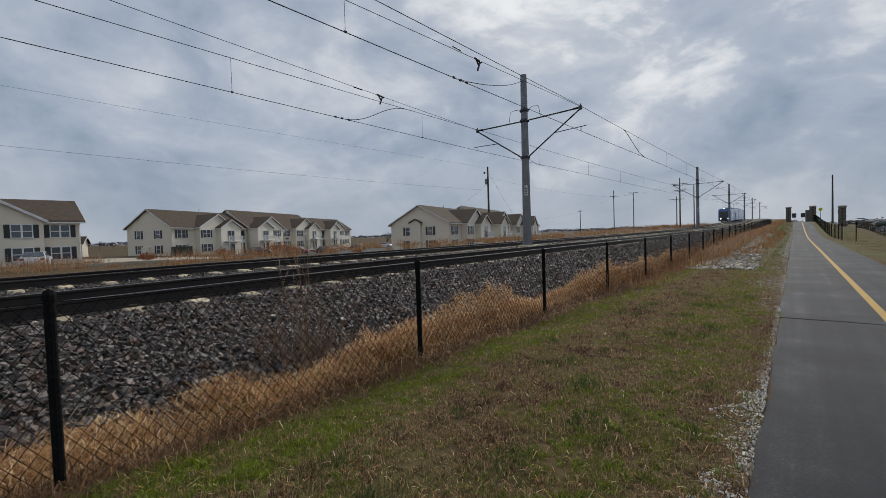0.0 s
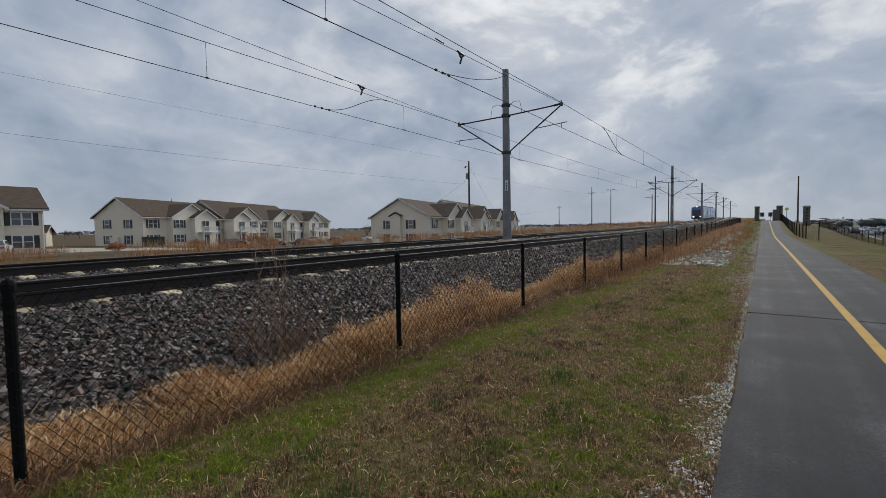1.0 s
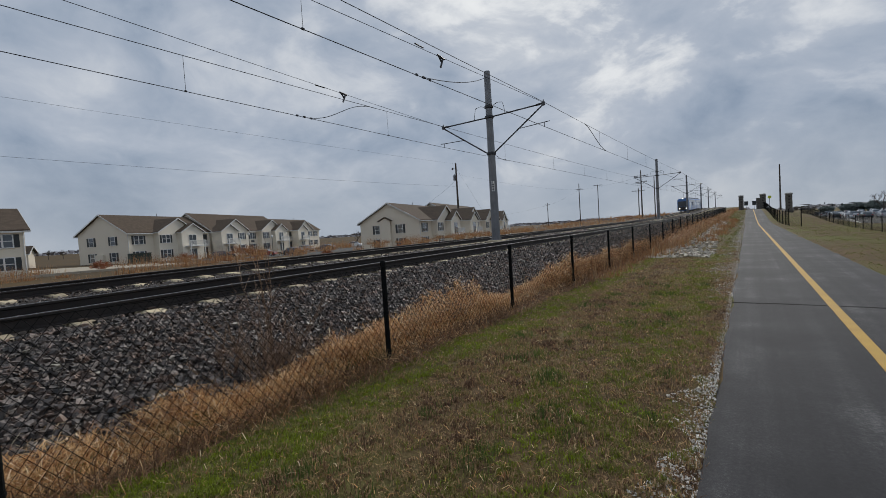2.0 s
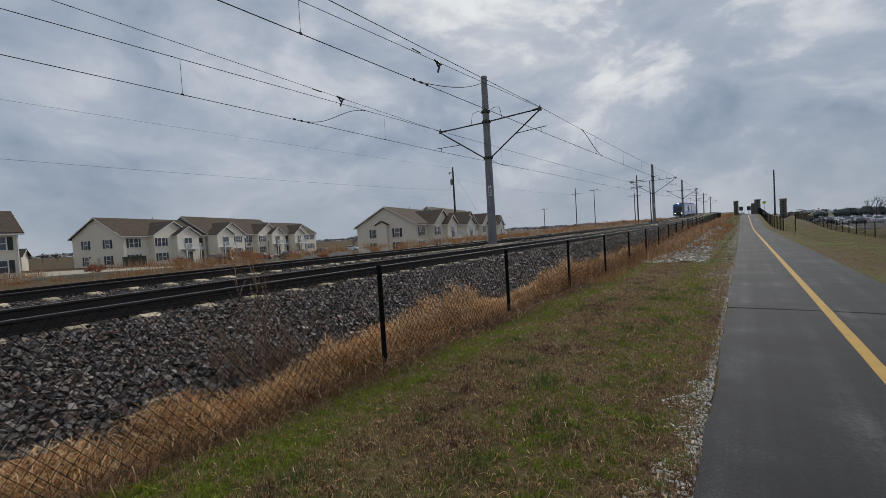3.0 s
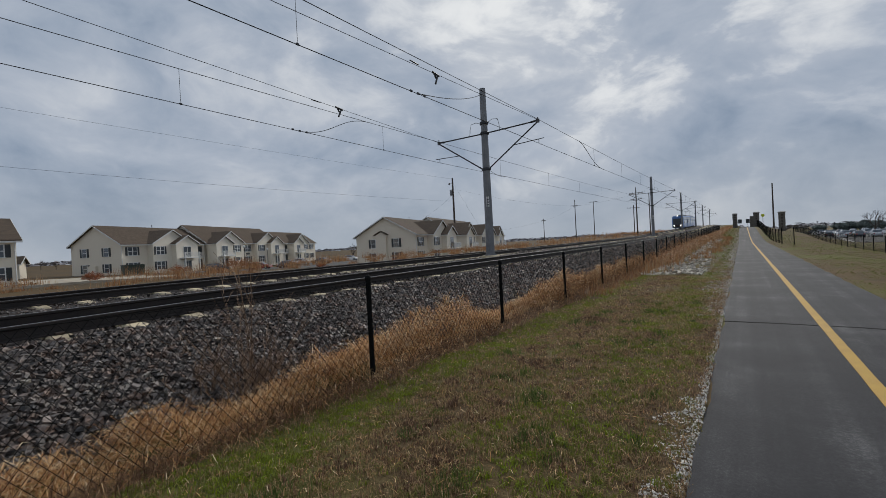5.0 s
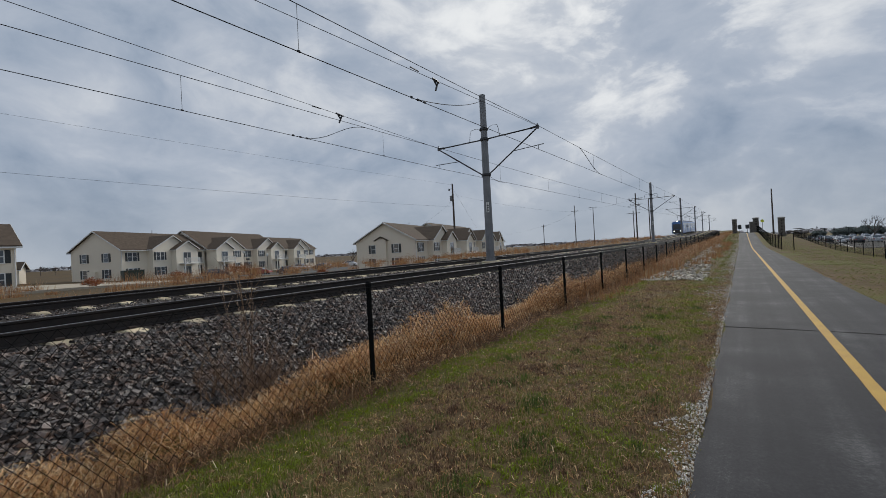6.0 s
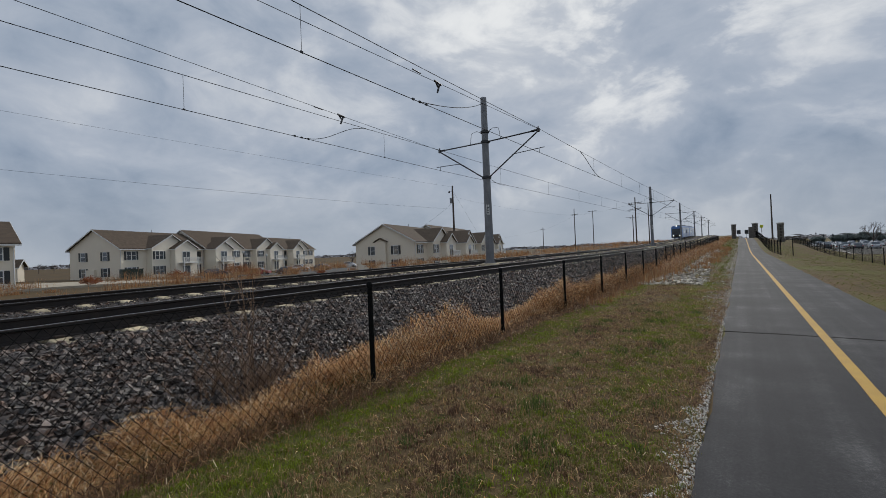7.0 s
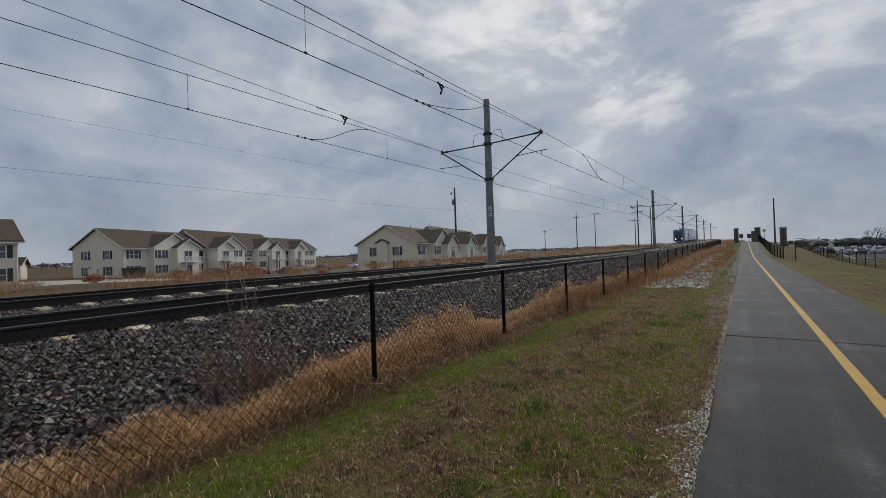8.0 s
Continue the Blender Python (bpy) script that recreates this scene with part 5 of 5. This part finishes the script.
g.loft([[(-0.12, 0, -0.5), (0.12, 0, -0.5), (0.12, 0, 0.5), (-0.12, 0, 0.5)], [(4.4, 52, -0.5), (4.7, 52, -0.5), (4.7, 52, 0.5), (4.4, 52, 0.5)]])
part("wall_stretch", g, CAP_STONE, low)


def signal_mast(x, y, z, turn):
    t = thing("traffic_signal", "dark traffic signal on a long mast arm", "traffic signal", pose(x, y, z, 0, 0, turn), "traffic signals")
    g = Geo()
    g.tube([(0, 0, 0), (0, 0, 4.3)], 0.11, 8)
    part("mast", g, DARK_STEEL, t)
    g = Geo()
    g.tube([(0, 0, 3.9), (8.0, 0, 4.1)], 0.07, 8)
    part("mast_arm", g, DARK_STEEL, t)
    for k in (4.6, 7.6):
        g = Geo()
        g.box(k - 0.22, k + 0.22, -0.2, 0.2, 3.4, 4.5, 0, 0.04)
        part("signal_head", g, SHUTTER, t)


signal_mast(36, 250, float(ground_z(36, 250)), 172)
signal_mast(52, 235, float(ground_z(52, 235)), 8)


# ---- trees ----
def bare_tree(x, y, h, label, spread=0.6, seed=1, base=None):
    r = random.Random(seed)
    z = float(ground_z(x, y)) - 0.1 if base is None else base
    t = thing("tree", label, "tree", (x, y, z), "winter trees")
    trunk, crown = Geo(), Geo()

    def grow(p, d, length, rad, depth):
        q = p + d * length
        mid = p.lerp(q, 0.5) + Vector((r.uniform(-1, 1), r.uniform(-1, 1), 0)) * length * 0.06
        (trunk if depth < 2 else crown).tube([p, mid, q], rad, 5 if depth < 2 else 3, r1=rad * 0.65)
        if depth < 5:
            for _ in range(r.choice((2, 3, 3)) if depth else 4):
                nd = (d + Vector((r.uniform(-1, 1), r.uniform(-1, 1), r.uniform(-0.25, 0.7))) * spread).normalized()
                s = p.lerp(q, r.uniform(0.55, 1.0))
                grow(s, nd, length * r.uniform(0.58, 0.8), rad * 0.6, depth + 1)

    grow(Vector((0, 0, 0)), Vector((0, 0, 1)), h * 0.28, h * 0.022, 0)
    part("trunk", trunk, BARK_GREY, t)
    part("crown", crown, BARK_GREY, t, "leafless twiggy crown")


bare_tree(-96, 86, 7.5, "small bare winter tree beside the house", 0.8, 3)
bare_tree(-330, 58, 9, "distant bare rounded tree on the field edge", 0.9, 5)
bare_tree(-322, 63, 7, "distant bare rounded tree on the field edge", 0.9, 6)
bare_tree(32, 182, 10.5, "bare winter tree beyond the lower lot", 0.7, 8)
bare_tree(66, 250, 8, "bare winter tree beyond the lower lot", 0.8, 9)
bare_tree(24, 280, 7, "bare winter tree beyond the lower lot", 0.8, 11)
bare_tree(20, 330, 8, "distant bare winter tree", 0.8, 12)


def evergreen(x, y, h, w, seed):
    g = np.random.default_rng(seed)
    t = thing("evergreen_tree", "rounded evergreen tree in the distance, greyed for haze", "tree", (x, y, float(ground_z(x, y)) - 0.1), "evergreens")
    tr = Geo()
    tr.tube([(0, 0, -0.3), (0, 0, h * 0.6)], 0.2, 6, r1=0.1)
    part("trunk", tr, BARK_GREY, t)
    n = 2600
    k = g.uniform(0, 1, n)
    rad = w * np.sqrt(np.sin(np.pi * (0.1 + 0.85 * k))) * g.uniform(0.4, 1.0, n) ** 0.5 * (1 + 0.22 * np.sin(9 * k + seed))
    a = g.uniform(0, 6.2832, n)
    c = np.stack([rad * np.cos(a), rad * np.sin(a), h * (0.1 + 0.9 * k)], 1)
    d = g.normal(size=(n, 3, 3)) * 0.28
    v = (c[:, None] + d).reshape(-1, 3)
    part("crown", soup("crown", v, np.arange(3 * n).reshape(-1, 3), HAZED_EVERGREEN), HAZED_EVERGREEN, t)


for k, (x, y, h, w) in enumerate(((34, 258, 3.8, 2.6), (38, 262, 4.3, 3.0), (42.5, 259, 4.6, 3.0), (47, 265, 4.2, 3.4), (57, 270, 4, 4), (80, 290, 5, 5), (29, 275, 3.4, 2.8), (95, 300, 5, 6))):
    evergreen(x, y, h, w, 20 + k)

# far wooded skyline, its haze put into the colour
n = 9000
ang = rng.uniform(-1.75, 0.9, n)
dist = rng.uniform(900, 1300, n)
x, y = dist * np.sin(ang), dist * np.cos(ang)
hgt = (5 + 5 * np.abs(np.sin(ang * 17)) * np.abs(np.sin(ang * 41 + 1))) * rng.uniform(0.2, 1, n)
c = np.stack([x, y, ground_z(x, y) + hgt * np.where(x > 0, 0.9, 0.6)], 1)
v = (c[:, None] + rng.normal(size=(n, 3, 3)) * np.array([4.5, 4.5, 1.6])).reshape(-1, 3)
tagged(part("far_woods", soup("far_woods", v, np.arange(3 * n).reshape(-1, 3), HAZED_TWIG), HAZED_TWIG), "grey leafless woods along the horizon, paled for haze", "woods", kind="stuff")


# ---- grass, weeds, loose stone ----
def on_ground(x, y, lift=0.0):
    return np.stack([x, y, uneven(x, y) + lift], 1)


def stuff(name, label, category, v, f, mat, smooth=True):
    tagged(part(name, soup(name, v, f, mat, smooth), mat), label, category, kind="stuff")


def turf(n, x0, x1, y0, y1, h0, h1, w, power=1.6, bunch=14, spread=0.028):
    """Blades in small bunches; the path stays clear."""
    m = n // bunch
    cy = y0 + (y1 - y0) * rng.uniform(0, 1, m) ** power
    cx = rng.uniform(x0, x1, m)
    big = rng.uniform(0, 1, m) ** 3
    i = rng.integers(0, m, n)
    s = spread * (0.7 + 0.9 * big[i])
    x, y = cx[i] + rng.normal(0, 1, n) * s, cy[i] + rng.normal(0, 1, n) * s
    h = rng.uniform(h0, h1, n) * (0.6 + 0.8 * big[i])
    edge = path_x(y) - 1.16
    rim = np.interp(y, [0, 4.5, 5.5, 10, 14, 18], [0.5, 0.46, 0.26, 0.55, 0.7, 1.0]) * (0.7 + 0.5 * np.sin(1.5 * y + 0.6))
    keep = (x < edge + 0.01 - rim * rng.uniform(0, 1, n) ** 1.5) | (x > path_x(y) + 1.23)
    # bare patches of earth, and the stony ditch
    worn = np.sin(3.1 * x + 1.7 * np.sin(2.3 * y)) * np.sin(2.7 * y + 1.3 * np.sin(3.9 * x + 1))
    keep &= (worn < 0.94) | (rng.uniform(0, 1, n) < 0.35)
    keep &= (y < 16.6) | (x > -1.2) | (x < -3.3) | (y > 60) | (rng.uniform(0, 1, n) < 0.25)
    return blades(on_ground(x, y, -0.004)[keep], h[keep], (w * rng.uniform(0.7, 1.3, n))[keep], rng.uniform(0.6, 1.55, keep.sum()))


v, f = joined(turf(40000, -3.3, -0.36, 0.75, -4.5, 0.022, 0.068, 0.0045, 1.5), turf(7000, 1.95, 6.0, -4.0, 6.0, 0.022, 0.06, 0.006), turf(195000, -3.3, -0.36, 0.7, 9.0, 0.02, 0.075, 0.0031, 1.1, 18, 0.024), turf(56000, -3.3, -0.45, 9.0, 24, 0.03, 0.08, 0.0052, 1.3, 12, 0.05))
stuff("lawn_grass", "short patchy green and straw-coloured lawn grass", "grass", v, f, TURF)
v, f = joined(turf(64000, 1.95, 9.5, 6, 75, 0.014, 0.036, 0.014, 1.5, 2, 0.35), turf(16000, -3.2, -1.0, 24, 100, 0.05, 0.14, 0.014, 1.3, 8, 0.1))
stuff("verge_grass", "short dormant grass on the path verges", "grass", v, f, TURF_PLAIN)
n = 7000
y = 0.8 + 15 * rng.uniform(0, 1, n) ** 1.3
x = rng.uniform(-3.4, -0.45, n)
v, f = mats(on_ground(x, y, 0.022), rng.uniform(0.02, 0.09, n), rng.uniform(0.0012, 0.0026, n))
stuff("straw_litter", "pale dead straw bits strewn over the lawn", "litter", v, f, DRY_BLADES)


def tufts(n, centres, spread, h0, h1, w, lean0, lean1, comb=None):
    """Blades gathered in tufts round the given centres (x, y, size)."""
    c = np.asarray(centres, float)
    k = rng.integers(0, len(c), n)
    x = c[k, 0] + rng.normal(0, spread, n) * c[k, 2]
    y = c[k, 1] + rng.normal(0, spread * 1.5, n) * c[k, 2]
    h = rng.uniform(h0, h1, n) * c[k, 2]
    z = np.where(x < -4.25, ballast_z(x, y), uneven(x, y))
    return blades(np.stack([x, y, z - 0.01], 1), h, w * rng.uniform(0.6, 1.4, n), rng.uniform(lean0, lean1, n), toward=None if comb is None else rng.uniform(0, 6.2832, len(c))[k] + rng.normal(0, comb, n))


# lush green tufts in the lawn
cent = np.stack([rng.uniform(-2.6, -0.75, 46), rng.uniform(1.2, 12, 46), rng.uniform(0.5, 1.3, 46)], 1)
v, f = tufts(5200, cent, 0.06, 0.04, 0.11, 0.003, 0.3, 1.0)
stuff("green_tufts", "dark green grass tufts dotted over the lawn", "grass", v, f, GREEN_BLADES)


# straw matted along the fence foot, in humps
def straw_top(x, y):
    h = np.interp(y, [-4, 0.6, 1.1, 1.3, 1.5, 1.75, 2.0, 2.5, 2.9, 3.2, 3.7, 4.4, 5.0, 5.5, 6.0, 6.5, 7.3, 8.0, 9.2, 10.5, 11.5, 13, 15, 24], [0.2, 0.13, 0.14, 0.02, 0.27, 0.29, 0.08, 0.06, 0.15, 0.32, 0.4, 0.42, 0.52, 0.68, 0.66, 0.34, 0.1, 0.24, 0.5, 0.6, 0.55, 0.42, 0.52, 0.4])
    mid = -3.90 - 0.06 * np.sin(1.3 * y) - 0.05 * smooth(4.5, 6, y) * smooth(7.2, 6.2, y)
    lump = 0.88 + 0.3 * np.sin(4.1 * y + 3 * np.sin(2.1 * y)) * np.sin(7.7 * x + 2 * y)
    return h * lump * np.exp(-((x - mid) / 0.27) ** 2)


n = 70000
y = -5.5 + 25.7 * rng.uniform(0, 1, n) ** 1.1
x = -3.84 + 0.22 * rng.normal(size=n)
gnd = np.where(x < -4.22, ballast_z(x, y), uneven(x, y))
base = np.stack([x, y, gnd + straw_top(x, y) * rng.uniform(0, 1, n) ** 0.6], 1)
a = mats(base, rng.uniform(0.06, 0.24, n), rng.uniform(0.0014, 0.0034, n) * (1 + 0.05 * np.maximum(y, 0)))
ys = np.arange(-5, 22, 0.14)
cent = np.stack([-3.88 + 0.14 * rng.normal(size=len(ys)), ys, 0.45 + 1.1 * np.interp(ys, [0, 2, 3, 5.5, 6.2, 7.2, 9, 22], [0.15, 0.0, 0.3, 0.6, 0.55, 0.1, 0.5, 0.5])], 1)
b = tufts(4500, cent, 0.11, 0.12, 0.36, 0.0026, 0.4, 1.2, 0.7)
c_ = tufts(500, cent, 0.15, 0.3, 0.6, 0.0022, 0.1, 0.8)
v, f = joined(a, b, c_)
stuff("straw_grass", "matted golden dead grass along the fence foot", "dry grass", v, f, DRY_BLADES)

# rotted thatch between the fence and the mown strip, darkened as shade
n = 28000
y = -5.5 + 27 * rng.uniform(0, 1, n) ** 1.25
x = -3.42 + 0.10 * rng.normal(size=n) + 0.06 * np.sin(2.1 * y)
hump = np.interp(y, [0, 2, 5, 7, 9, 20], [0.05, 0.06, 0.12, 0.08, 0.12, 0.2]) * np.exp(-((x + 3.55) / 0.13) ** 2)
a = mats(np.stack([x, y, uneven(x, y) + hump * rng.uniform(0, 1, n)], 1), rng.uniform(0.05, 0.2, n), rng.uniform(0.0014, 0.003, n) * (1 + 0.05 * np.maximum(y, 0)))
ys = np.arange(-5, 21, 0.11)
b = tufts(4000, np.stack([-3.45 + 0.07 * rng.normal(size=len(ys)), ys, rng.uniform(0.5, 1.2, len(ys))], 1), 0.07, 0.1, 0.3, 0.0024, 0.4, 1.2)
v, f = joined(a, b)
stuff("thatch", "brown rotted grass under the fence, darkened as shade", "dry grass", v, f, THATCH)

# brown seeding weeds on both sides of the fence before the ditch
ys = np.arange(9.5, 21.5, 0.16)
a = tufts(2600, np.stack([-3.72 + 0.2 * rng.normal(size=len(ys)), ys, rng.uniform(0.55, 1.15, len(ys))], 1), 0.13, 0.25, 0.8, 0.004, 0.5, 1.2, 0.9)
ys = np.arange(10.5, 21.5, 0.22)
b = tufts(1500, np.stack([-3.2 + 0.12 * rng.normal(size=len(ys)), ys, rng.uniform(0.4, 0.9, len(ys))], 1), 0.13, 0.2, 0.5, 0.004, 0.6, 1.3, 0.9)
v, f = joined(a, b)
stuff("fence_weeds", "brown standing dead weeds along the fence", "weeds", v, f, RUST_BLADES)

# taller russet weeds on the bank farther along
ys = np.concatenate([np.arange(17, 60, 0.35), np.arange(60, 125, 0.8)])
cent = np.stack([-3.4 + 0.35 * rng.normal(size=len(ys)), ys, rng.uniform(0.75, 1.15, len(ys))], 1)
a = tufts(17000, cent, 0.34, 0.15, 0.78, 0.008, 0.5, 1.3, 0.9)
n = 14000
y = 21 + 60 * rng.uniform(0, 1, n) ** 1.4
x = -3.45 + 0.3 * rng.normal(size=n)
lump = 0.55 + 0.45 * np.sin(1.1 * y + 2 * np.sin(0.7 * y)) * np.sin(3.1 * x + 0.6 * y)
m_ = mats(np.stack([x, y, uneven(x, y) + 0.5 * lump * rng.uniform(0, 1, n)], 1), rng.uniform(0.2, 0.6, n), rng.uniform(0.004, 0.010, n))
a = joined(a, m_)
cent = np.stack([-1.9 + 0.2 * rng.normal(size=22), rng.uniform(23, 70, 22), rng.uniform(0.35, 0.7, 22)], 1)
b = tufts(2000, cent, 0.3, 0.3, 0.8, 0.009, 0.2, 0.7)
stuff("bank_weeds", "russet and golden dead weeds on the bank", "weeds", np.concatenate([a[0], b[0]]), np.concatenate([a[1], b[1] + len(a[0])]), RUST_BLADES)

# weeds beyond the far track, before the lots
cent = [(-18.5 - 6 * rng.uniform(), yy, rng.uniform(0.25, 0.6)) for yy in rng.uniform(-6, 75, 60)]
cent += [(-29 - 16 * rng.uniform(), yy, 0.3 + 0.9 * rng.uniform() ** 2) for yy in rng.uniform(-5, 75, 150)]
cent += [(-61.0, 31.0, 1.5), (-60.0, 33.0, 1.3), (-62.0, 34.5, 1.2), (-47.0, 14.0, 1.0), (-46.5, 16.0, 1.1), (-46.0, 20.5, 1.0)]
a = tufts(34000, cent, 0.5, 0.15, 1.25, 0.009, 0.2, 1.0)
cent = [(-20 - 26 * rng.uniform(), yy, rng.uniform(0.4, 1.15)) for yy in rng.uniform(60, 215, 260)]
b = tufts(8000, cent, 0.6, 0.3, 1.35, 0.02, 0.2, 0.9)
stuff("field_weeds", "orange-brown dead weeds beyond the railway", "weeds", np.concatenate([a[0], b[0]]), np.concatenate([a[1], b[1] + len(a[0])]), RUST_BLADES)


# gravel edge of the path
def loose(n, xf, y0, y1, s0, s1, mat, name, label, power=1.4, lift=0.25):
    y = y0 + (y1 - y0) * rng.uniform(0, 1, n) ** power
    x = xf(y, n)
    s = rng.uniform(s0, s1, n)
    v, f = stones(np.stack([x, y, uneven(x, y) + lift * s], 1), s)
    stuff(name, label, "gravel", v, f, mat, False)


def edge_spill(width):
    """Stones strewn outwards from the asphalt edge, in bays of uneven depth."""
    return lambda y, n: path_x(y) - 1.17 - rng.uniform(0, 1, n) ** 1.2 * width * (0.75 + 0.25 * np.sin(5.3 * y) + 0.2 * np.sin(13 * y))


loose(3300, edge_spill(0.28), -1.5, 4.5, 0.004, 0.0135, GRAVEL, "edge_gravel", "thick patch of pale gravel at the asphalt edge", 0.8)
loose(1500, edge_spill(0.10), 4.4, 9.5, 0.004, 0.012, GRAVEL, "edge_gravel", "few pale crumbs of gravel along the asphalt edge", 1.0)
loose(2400, edge_spill(0.42), 8.6, 16, 0.005, 0.015, GRAVEL, "edge_gravel", "thin spread of pale gravel beside the asphalt", 1.0)
loose(3800, lambda y, n: path_x(y) - 1.2 - np.abs(rng.normal(0, 0.3, n)), 12, 80, 0.008, 0.024, GRAVEL, "verge_gravel", "pale gravel along the farther path edge")
# brown dead litter along the path edge
n = 6500
y = 4.4 + 15 * rng.uniform(0, 1, n)
x = path_x(y) - 1.22 - np.abs(rng.normal(0, 0.17, n))
v, f = mats(on_ground(x, y, 0.004), rng.uniform(0.02, 0.07, n), rng.uniform(0.0015, 0.0032, n))
stuff("edge_litter", "brown dead grass litter beside the asphalt", "litter", v, f, THATCH)
# riprap in the ditch
def ditch(y, n):
    c = np.interp(y, [16.5, 19, 24, 35, 55], [-2.3, -2.2, -2.1, -2.3, -2.6])
    w = np.interp(y, [16.5, 18, 21, 28, 55], [1.0, 1.0, 0.75, 0.4, 0.3])
    return c + w * rng.uniform(-1, 1, n)


loose(1100, ditch, 16.4, 60, 0.04, 0.125, PALE_STONE, "riprap", "pale broken riprap stones in the ditch", 1.9, 0.15)


# bare bush behind the fence
def bush(x, y, h, label, seed, stems=16):
    r = random.Random(seed)
    t = thing("bush", label, "bush", (x, y, float(ballast_z(x, y)) - 0.03))
    g, tw = Geo(), Geo()
    for k in range(stems):
        a = r.uniform(0, 6.28)
        p = Vector((0.12 * math.cos(a), 0.2 * math.sin(a), 0))
        d = Vector((0.35 * math.cos(a) * r.uniform(0.3, 1.2), 0.6 * math.sin(a) * r.uniform(0.3, 1.2), r.uniform(0.55, 1))).normalized()
        ln = h * r.uniform(0.45, 1.0)
        pts = [p + d * ln * q + Vector((r.uniform(-1, 1), r.uniform(-1, 1), 0)) * 0.03 * q for q in (0, 0.35, 0.7, 1)]
        g.tube(pts, 0.006, 4, r1=0.0022)
        for _ in range(9):
            q = r.uniform(0.15, 0.95)
            s = p + d * ln * q
            nd = (d + Vector((r.uniform(-1, 1), r.uniform(-1, 1), r.uniform(-0.2, 0.6))) * 1.5).normalized()
            e = s + nd * ln * r.uniform(0.12, 0.35)
            tw.tube([s, s.lerp(e, 0.5) + Vector((0, 0, 0.01)), e], 0.0034, 3, r1=0.0014)
            e2 = e + (nd + Vector((r.uniform(-1, 1), r.uniform(-1, 1), 0.3))).normalized() * ln * 0.1
            tw.tube([s.lerp(e, 0.6), e2], 0.0015, 3)
    part("stem", g, TWIG, t)
    tagged(part("branchwork", tw, TWIG, t), kind="stuff")


bush(-4.35, 2.7, 0.95, "leafless twiggy bush in ballast behind the fence", 4, 10)
bush(-4.15, 2.75, 0.55, "low leafless bush behind the fence", 7, 9)
bush(-4.5, 2.85, 1.3, "tall thin leafless stems behind the fence", 15, 6)
bush(-4.2, 2.35, 0.4, "low reddish leafless bush behind the fence", 19, 9)
bush(-4.55, 2.3, 0.55, "low leafless bush behind the fence", 9, 7)
for x, y, h, stems, seed in ((-4.4, 2.75, 0.6, 11, 31), (-4.25, 3.05, 0.45, 10, 32)):
    bush(x, y, h, "tangled dark red leafless bush behind the fence", seed, stems)


# russet shrubs before the parking lot
def shrub(x, y, h, w, label, seed):
    r = random.Random(seed)
    t = thing("shrub", label, "shrub", (x, y, float(ground_z(x, y)) - 0.05), "lot shrubs")
    g, tw = Geo(), Geo()
    for k in range(34):
        a, b = r.uniform(0, 6.28), r.uniform(0.1, 1.0) ** 0.6
        tip = Vector((w * b * math.cos(a), w * b * math.sin(a), h * math.sqrt(max(0.08, 1 - 0.85 * b * b)) * r.uniform(0.75, 1.05)))
        mid = tip * 0.5 + Vector((0, 0, 0.12 * h))
        g.tube([(0.1 * math.cos(a), 0.1 * math.sin(a), 0), mid, tip], 0.02, 4, r1=0.008)
        for _ in range(16):
            s = mid.lerp(tip, r.uniform(0, 1))
            d = Vector((r.uniform(-1, 1), r.uniform(-1, 1), r.uniform(-0.3, 1))).normalized()
            tw.tube([s, s + d * h * r.uniform(0.14, 0.32)], 0.015, 3, r1=0.006)
    part("stem", g, RUSSET_TWIG, t)
    tagged(part("branchwork", tw, RUSSET_TWIG, t), kind="stuff")


for k, (x, y, h, w) in enumerate(((-62.0, 32.6, 2.3, 2.5), (-59.5, 33.5, 1.7, 1.4), (-67.5, 27.0, 1.5, 1.6), (-54.0, 26.5, 1.0, 1.0), (-50.5, 12.8, 1.1, 1.0), (-40.0, 44.0, 1.6, 1.4), (-42.5, 48.0, 2.0, 1.0), (-38.5, 52.0, 1.4, 1.3), (-52.5, 41.0, 1.2, 1.2))):
    shrub(x, y, h, w, "russet leafless shrub before the parking lot", 50 + k)
